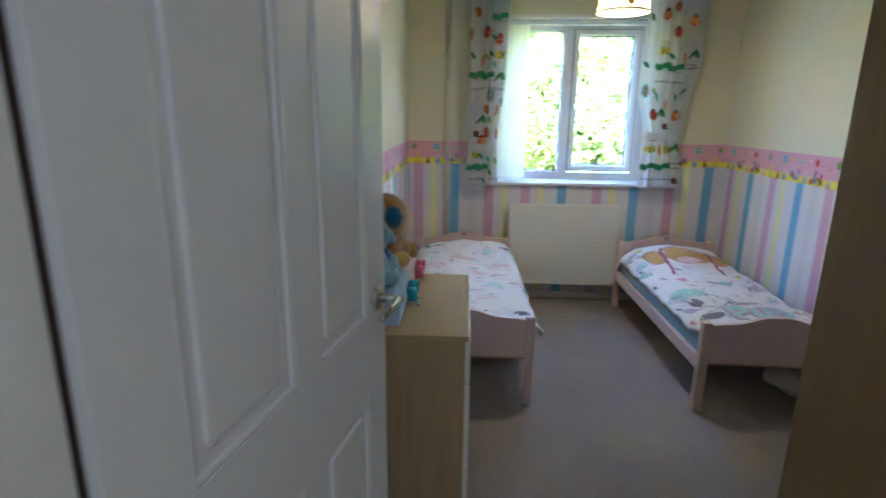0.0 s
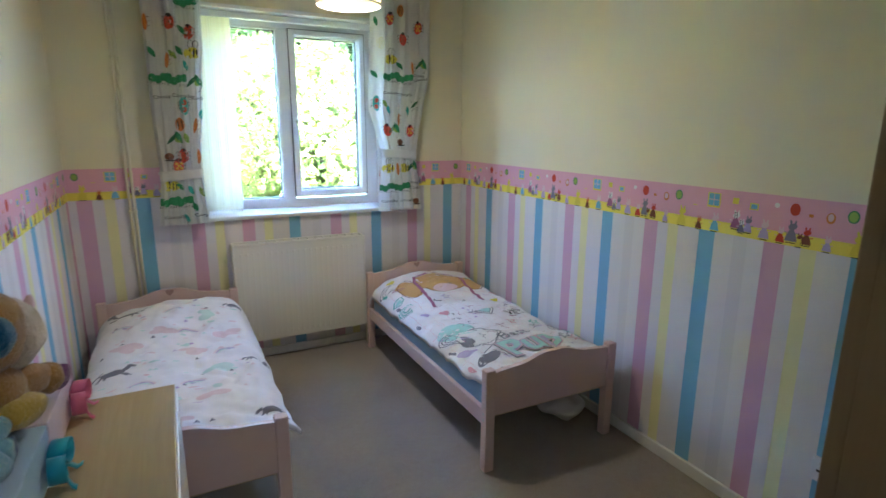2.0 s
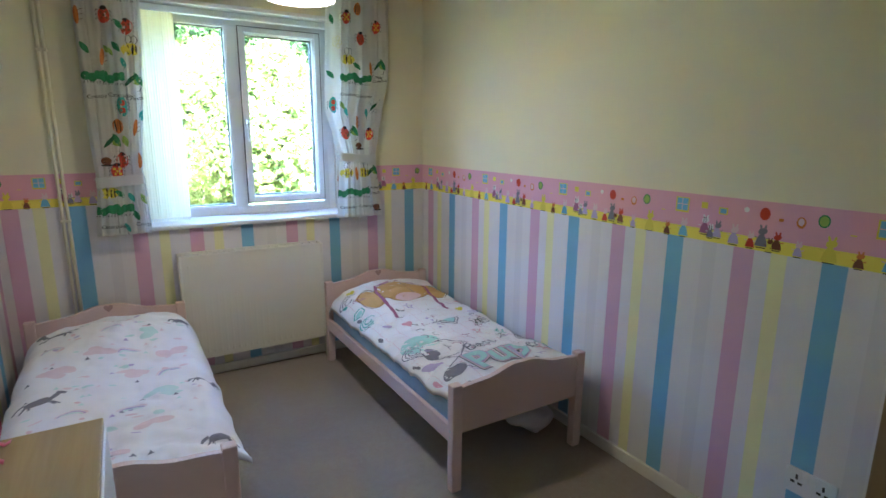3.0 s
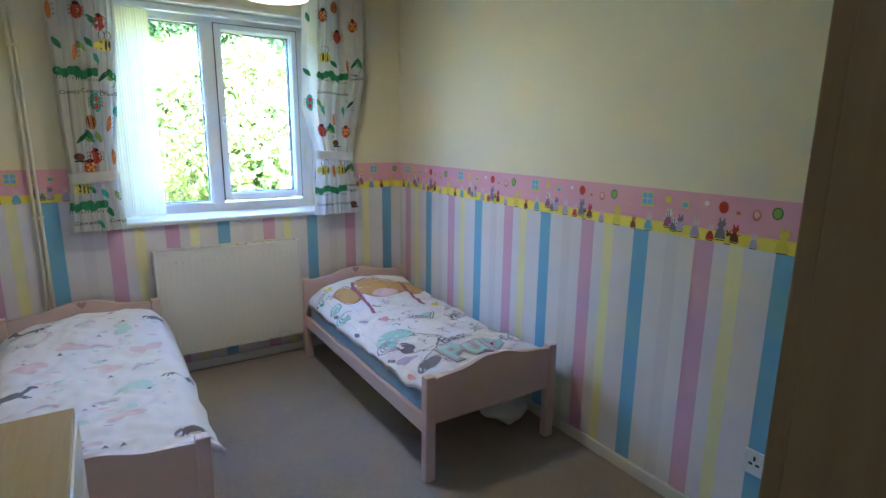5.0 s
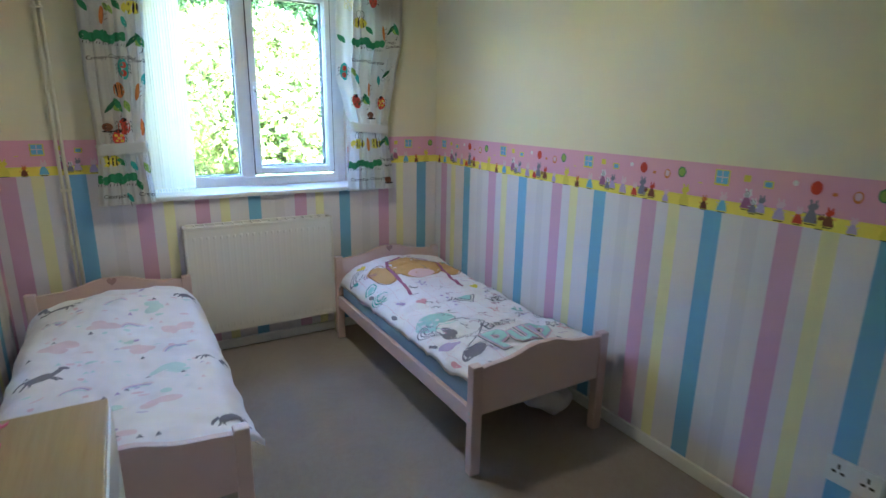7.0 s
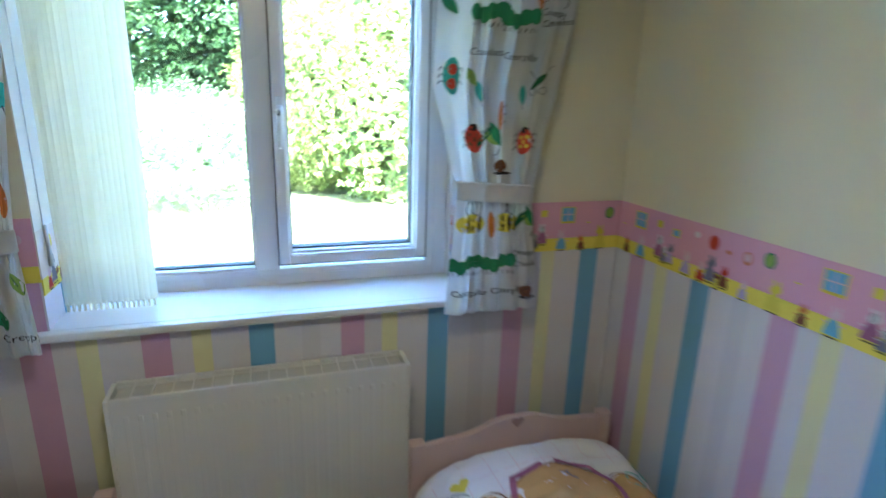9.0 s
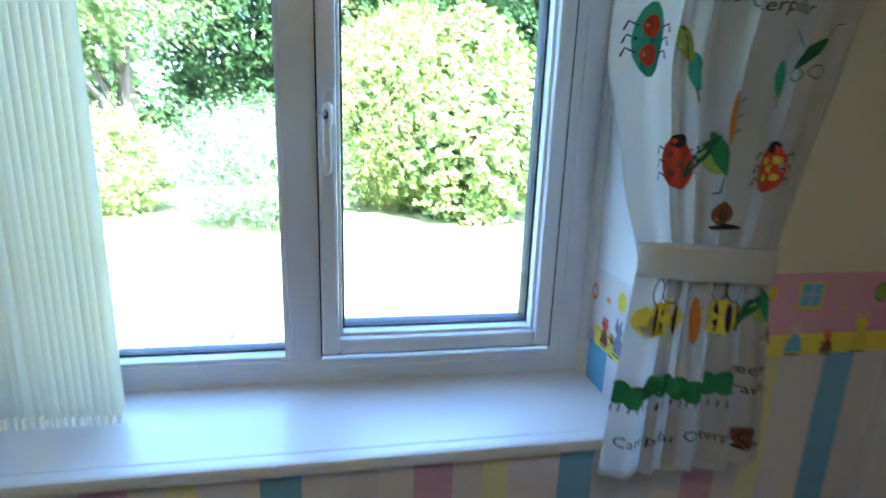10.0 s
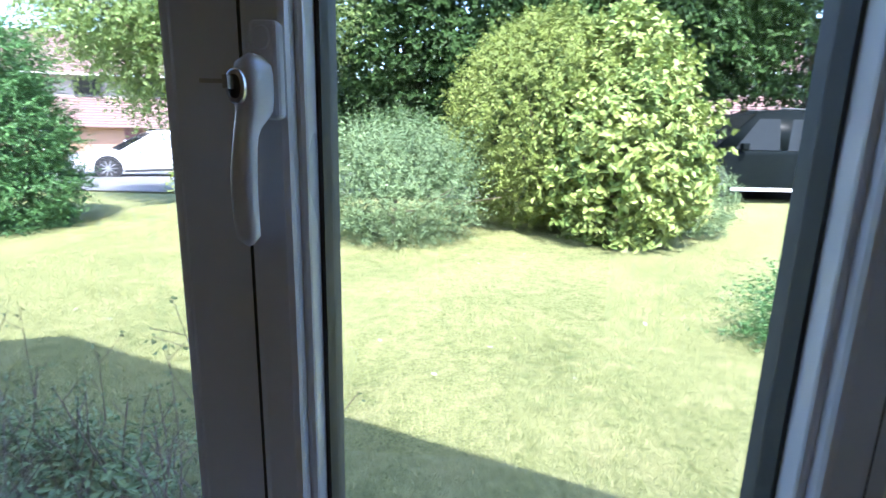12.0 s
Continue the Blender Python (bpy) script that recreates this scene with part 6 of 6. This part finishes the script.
    for x in (-L * 0.61, L * 0.62):
        for side in (-1, 1):
            y = side * (Wd - 0.09)
            wh = part("wheel", rod(bmesh.new(), (x, y - side * 0.1, 0.325), (x, y + side * 0.10, 0.325), 0.325, sides=32), M_TYRE, ob, "black tyre")
            bm = rod(bmesh.new(), (x, y + side * 0.09, 0.325), (x, y + side * 0.104, 0.325), 0.235, sides=32)
            part("hub_shadow", bm, M_DARK, wh)
            bm = bmesh.new()
            for i in range(10):
                a = 2 * math.pi * i / 10
                rod(bm, (x, y + side * 0.112, 0.325), (x + 0.225 * math.cos(a), y + side * 0.108, 0.325 + 0.225 * math.sin(a)), 0.018, 0.014, 6)
            rod(bm, (x, y + side * 0.10, 0.325), (x, y + side * 0.122, 0.325), 0.045, sides=14)
            part("rim", bm, M_ALLOY, wh, "spoked alloy rim")
            arch = rod(bmesh.new(), (x, y + side * 0.02, 0.335), (x, y + side * 0.094, 0.335), 0.372, sides=32)
            part("wheel_arch", arch, M_TYRE, ob)
    for side in (-1, 1):
        part("head_light", box(-L * 0.985, -L * 0.86, side * 0.60 - 0.16, side * 0.60 + 0.16, 0.60, 0.70, 0.03), M_LAMP_W, ob)
        part("tail_light", box(L * 0.93, L * 1.002, side * 0.68 - 0.12, side * 0.68 + 0.12, 0.72, 0.86, 0.02), M_LAMP_R, ob)
        part("mirror", box(cab[0][0] + 0.42, cab[0][0] + 0.55, min(side * 0.86, side * 1.02), max(side * 0.86, side * 1.02), base, base + 0.13, 0.03), paint_m, ob)
        part("sill", box(-L * 0.42, L * 0.42, side * (Wd - 0.03) - 0.02, side * (Wd - 0.03) + 0.02, 0.20, 0.28, 0.01), M_LAMP_W if tall else M_DARK, ob)
        if tall:
            part("roof_rail", rod(bmesh.new(), (-L * 0.02, side * 0.60, Hh + 0.02), (L * 0.72, side * 0.60, Hh + 0.01), 0.018), M_DARK, ob)
    return ob


car("saloon_car", "white saloon car parked across the road", (-9.85, 20.35, gz(-9.85, 20.35) + 0.035), 44, M_CAR_W, 4.6, 1.44, False)
car("people_carrier", "black people carrier parked beyond the bushes", (6.62, 15.6, gz(6.62, 15.6) + 0.035), 4, M_CAR_B, 4.5, 1.78, True)

# houses across the road
M_TILE = paint("brownish_pink_roof_tile", (0.17, 0.105, 0.095), 0.9, 0.22, 30, 0.4)
M_RENDER = paint("pale_render", (0.30, 0.26, 0.24), 0.85, 0.08, 40, 0.3)
M_BRICK_FAR = paint("red_brown_brick", (0.34, 0.20, 0.15), 0.9, 0.2, 25, 0.4)


def tiled_slope(x0, x1, y0, z0, y1, z1, rows):
    """A roof slope of overlapping tile courses."""
    bm = bmesh.new()
    for i in range(rows):
        a, b = i / rows, (i + 1) / rows
        ya, za, yb, zb = y0 + (y1 - y0) * a, z0 + (z1 - z0) * a, y0 + (y1 - y0) * b, z0 + (z1 - z0) * b
        prism(bm, [(ya - 0.03, za + 0.05), (ya - 0.03, za - 0.02), (yb, zb - 0.06), (yb, zb + 0.0)], "x", x0, x1)
    return bm


def house(at, turn, label):
    ob = thing("house", at, label, "house", turn=turn)
    part("wall", box(-6, 6, 0, 7, -0.3, 2.1), M_BRICK_FAR, ob, "red-brown brick ground floor wall")
    part("upper_wall", box(-6, 6, 1.4, 7, 2.1, 4.9), M_RENDER, ob, "pale upper storey wall")
    part("porch_roof", tiled_slope(-6.3, 6.3, -0.5, 2.0, 1.4, 3.55, 11), M_TILE, ob, "low tiled lean-to roof")
    part("roof", tiled_slope(-6.4, 6.4, 0.9, 4.75, 4.3, 7.3, 18), M_TILE, ob, "brown tiled main roof")
    part("roof_back", tiled_slope(-6.4, 6.4, 7.5, 4.75, 4.3, 7.3, 4), M_TILE, ob)
    part("gutter", box(-6.4, 6.4, 0.78, 0.9, 4.66, 4.74), M_WHITE, ob)
    for x in (-4.2, -1.0, 2.2, 4.6):
        w = part("window", box(x - 0.65, x + 0.65, 1.34, 1.4, 3.65, 4.55), M_CAR_GLASS, ob, "dark upstairs window")
        part("frame", ring(bmesh.new(), x - 0.7, x + 0.7, 3.6, 4.6, 0.07, 1.30, 1.36, 0), M_DARK, w)
    for x in (-3.6, 1.6):
        part("door", box(x - 0.45, x + 0.45, -0.05, 0.0, -0.1, 1.95), M_MAROON, ob, "dark red front door")
        w = part("window", box(x + 0.75, x + 1.9, -0.05, 0.0, 0.8, 1.95), M_CAR_GLASS, ob)
        part("frame", ring(bmesh.new(), x + 0.7, x + 1.95, 0.75, 2.0, 0.06, -0.08, -0.04, 0), M_WHITE, w)
    return ob


M_MAROON = paint("dark_red_door_paint", (0.12, 0.03, 0.035), 0.4)
h1 = house((-19.5, 31.0, gz(-19.5, 31.0)), 14, "two-storey house with brown tiled roofs across the road")
copy_thing(h1, pose(17.0, 33.0, ZG - 0.1, 0, 0, -8))

# far trees that close the view, beyond the houses
rng = np.random.default_rng(77)
far = bpy.data.objects.new("far_trees", None)
verts_count = 0
crowns = []
for i in range(46):
    x = -66 + i * 2.9 + rng.uniform(-1, 1)
    y = 43 + rng.uniform(-3, 4)
    hgt = rng.uniform(4.0, 8.0)
    crowns.append(foliage("far_crown", rng, (x, y, gz(x, y) + hgt * 0.5), (rng.uniform(2, 3.4), 2.0, hgt * 0.55), 1800, 0.5, aspect=1.5, lumps=0.35, fill=0.5, per=6, twig=1.0))
bm = bmesh.new()
for me in crowns:
    bm.from_mesh(me)
    bpy.data.meshes.remove(me)
bpy.data.objects.remove(far)
single("far_trees", bm, M_LF_DARK, "far belt of dark green trees beyond the road", "trees", "stuff")

# clipped garden hedge along the road
rng = np.random.default_rng(99)
for x0, y0, w in ((3.0, 15.2, 3.6), (-1.0, 15.6, 2.4)):
    ob = thing("garden_hedge", (x0, y0, gz(x0, y0)), "dense dark hedge at the back of the lawn", "hedge", "hedges along the road")
    me = foliage("crown", rng, (0, 0, 0.85), (w / 2, 0.7, 1.0), 14000, 0.08, aspect=1.8, lumps=0.15, floor=0.02, per=8, twig=0.25)
    me.materials.append(M_LF_DARK)
    cr = new("crown", me)
    cr.parent = ob
    part("trunk", rod(bmesh.new(), (0, 0, -0.05), (0, 0, 0.8), 0.04, 0.02), M_BARK, ob)

# dry shrub stems below the window
M_STEM = paint("dry_brown_stem", (0.13, 0.095, 0.075), 0.9, 0.25, 60, 0.3)
rng = random.Random(12)
shrub = thing("dry_shrub", (-0.45, 5.25, ZG), "leggy half-dead shrub with bare brown stems", "shrub")
bm = bmesh.new()
tips = []
for i in range(88):
    base = Vector((rng.uniform(-0.95, 0.75), rng.uniform(-0.25, 0.35), 0))
    top = base + Vector((rng.uniform(-0.28, 0.28), rng.uniform(-0.2, 0.2), rng.uniform(0.20, 0.62) * (1.0 if rng.random() < 0.9 else 1.45)))
    mid = (base + top) / 2 + Vector((rng.uniform(-0.06, 0.06), rng.uniform(-0.05, 0.05), 0))
    r = rng.uniform(0.0025, 0.0055)
    rod(bm, base, mid, r, r * 0.8, 5)
    rod(bm, mid, top, r * 0.8, r * 0.35, 5)
    tips.append(top)
    for k in range(4):
        p = mid.lerp(top, rng.uniform(0, 0.9))
        q = p + Vector((rng.uniform(-0.12, 0.12), rng.uniform(-0.09, 0.09), rng.uniform(0.04, 0.13)))
        rod(bm, p, q, r * 0.5, r * 0.25, 4)
        tips.append(q)
part("stems", bm, M_STEM, shrub)
v, f = [], []
for p in tips:
    for k in range(3):
        c = p + Vector((rng.uniform(-0.02, 0.02), rng.uniform(-0.02, 0.02), rng.uniform(-0.05, 0.01)))
        a = Vector((rng.uniform(-1, 1), rng.uniform(-1, 1), rng.uniform(-0.3, 1))).normalized() * 0.014
        b = a.cross(Vector((rng.uniform(-1, 1), rng.uniform(-1, 1), rng.uniform(-1, 1)))).normalized() * 0.005
        n = len(v)
        v += [c - a, c + b, c + a, c - b]
        f += [(n, n + 1, n + 2), (n, n + 2, n + 3)]
me = bpy.data.meshes.new("leaves")
me.from_pydata([tuple(p) for p in v], [], f)
me.materials.append(M_LF_SILVER)
ob = new("leaves", me)
ob.parent = shrub
tagged(ob, kind="stuff", label="sparse small grey-green leaves")
plant("ground_cover", "low grey-green plants at the foot of the wall", "plants", (-1.1, 5.35, ZG), M_LF_SILVER,
      [((0, 0, 0.10), (0.9, 0.45, 0.20), 2600, 0.05, dict(aspect=2.2, lumps=0.4, freq=2.2, floor=0.0))], 0.01, 31)

# blades of grass on the near lawn
rng = np.random.default_rng(55)
N = 150000
gx, gy = rng.uniform(-4.2, 4.2, N), 4.4 + 7.2 * rng.random(N) ** 1.2
base = np.stack([gx, gy, np.array([gz(a, b) for a, b in zip(gx, gy)]) - 0.012], 1)
lean = rng.normal(scale=0.016, size=(N, 3)) * np.array((1, 1, 0))
tip = base + lean + np.stack([np.zeros(N), np.zeros(N), rng.uniform(0.020, 0.044, N)], 1)
ang = rng.uniform(0, 6.3, N)
side = np.stack([np.cos(ang), np.sin(ang), np.zeros(N)], 1) * 0.0028
v = np.stack([base - side, base + side, tip], 1).reshape(-1, 3)
k = np.arange(N) * 3
me = bpy.data.meshes.new("grass_blades")
me.from_pydata(v.tolist(), [], np.stack([k, k + 1, k + 2], 1).tolist())
M_GRASS = leaf("grass_blade", (0.11, 0.14, 0.04), (0.46, 0.45, 0.20), 0.3)
me.materials.append(M_GRASS)
tagged(new("grass_blades", me), "short mown grass blades of the lawn", "grass", kind="stuff")

# a few pale fallen leaves on the lawn
rng = random.Random(61)
v, f = [], []
for i in range(46):
    x, y = rng.uniform(-3.2, 3.4), rng.uniform(5.4, 10.6)
    c = Vector((x, y, gz(x, y) + 0.045))
    a = rng.uniform(0, 6.3)
    d = Vector((math.cos(a), math.sin(a), rng.uniform(-0.2, 0.4))) * rng.uniform(0.012, 0.034)
    e = Vector((-math.sin(a), math.cos(a), rng.uniform(-0.3, 0.3))) * rng.uniform(0.006, 0.014)
    n = len(v)
    v += [c - d, c + e, c + d, c - e]
    f += [(n, n + 1, n + 2), (n, n + 2, n + 3)]
me = bpy.data.meshes.new("fallen_leaves")
me.from_pydata([tuple(p) for p in v], [], f)
me.materials.append(leaf("dry_pale_leaf", (0.20, 0.15, 0.08), (0.62, 0.60, 0.50), 0.2))
tagged(new("fallen_leaves", me), "scattered pale dry leaves on the lawn", "leaves", kind="stuff")
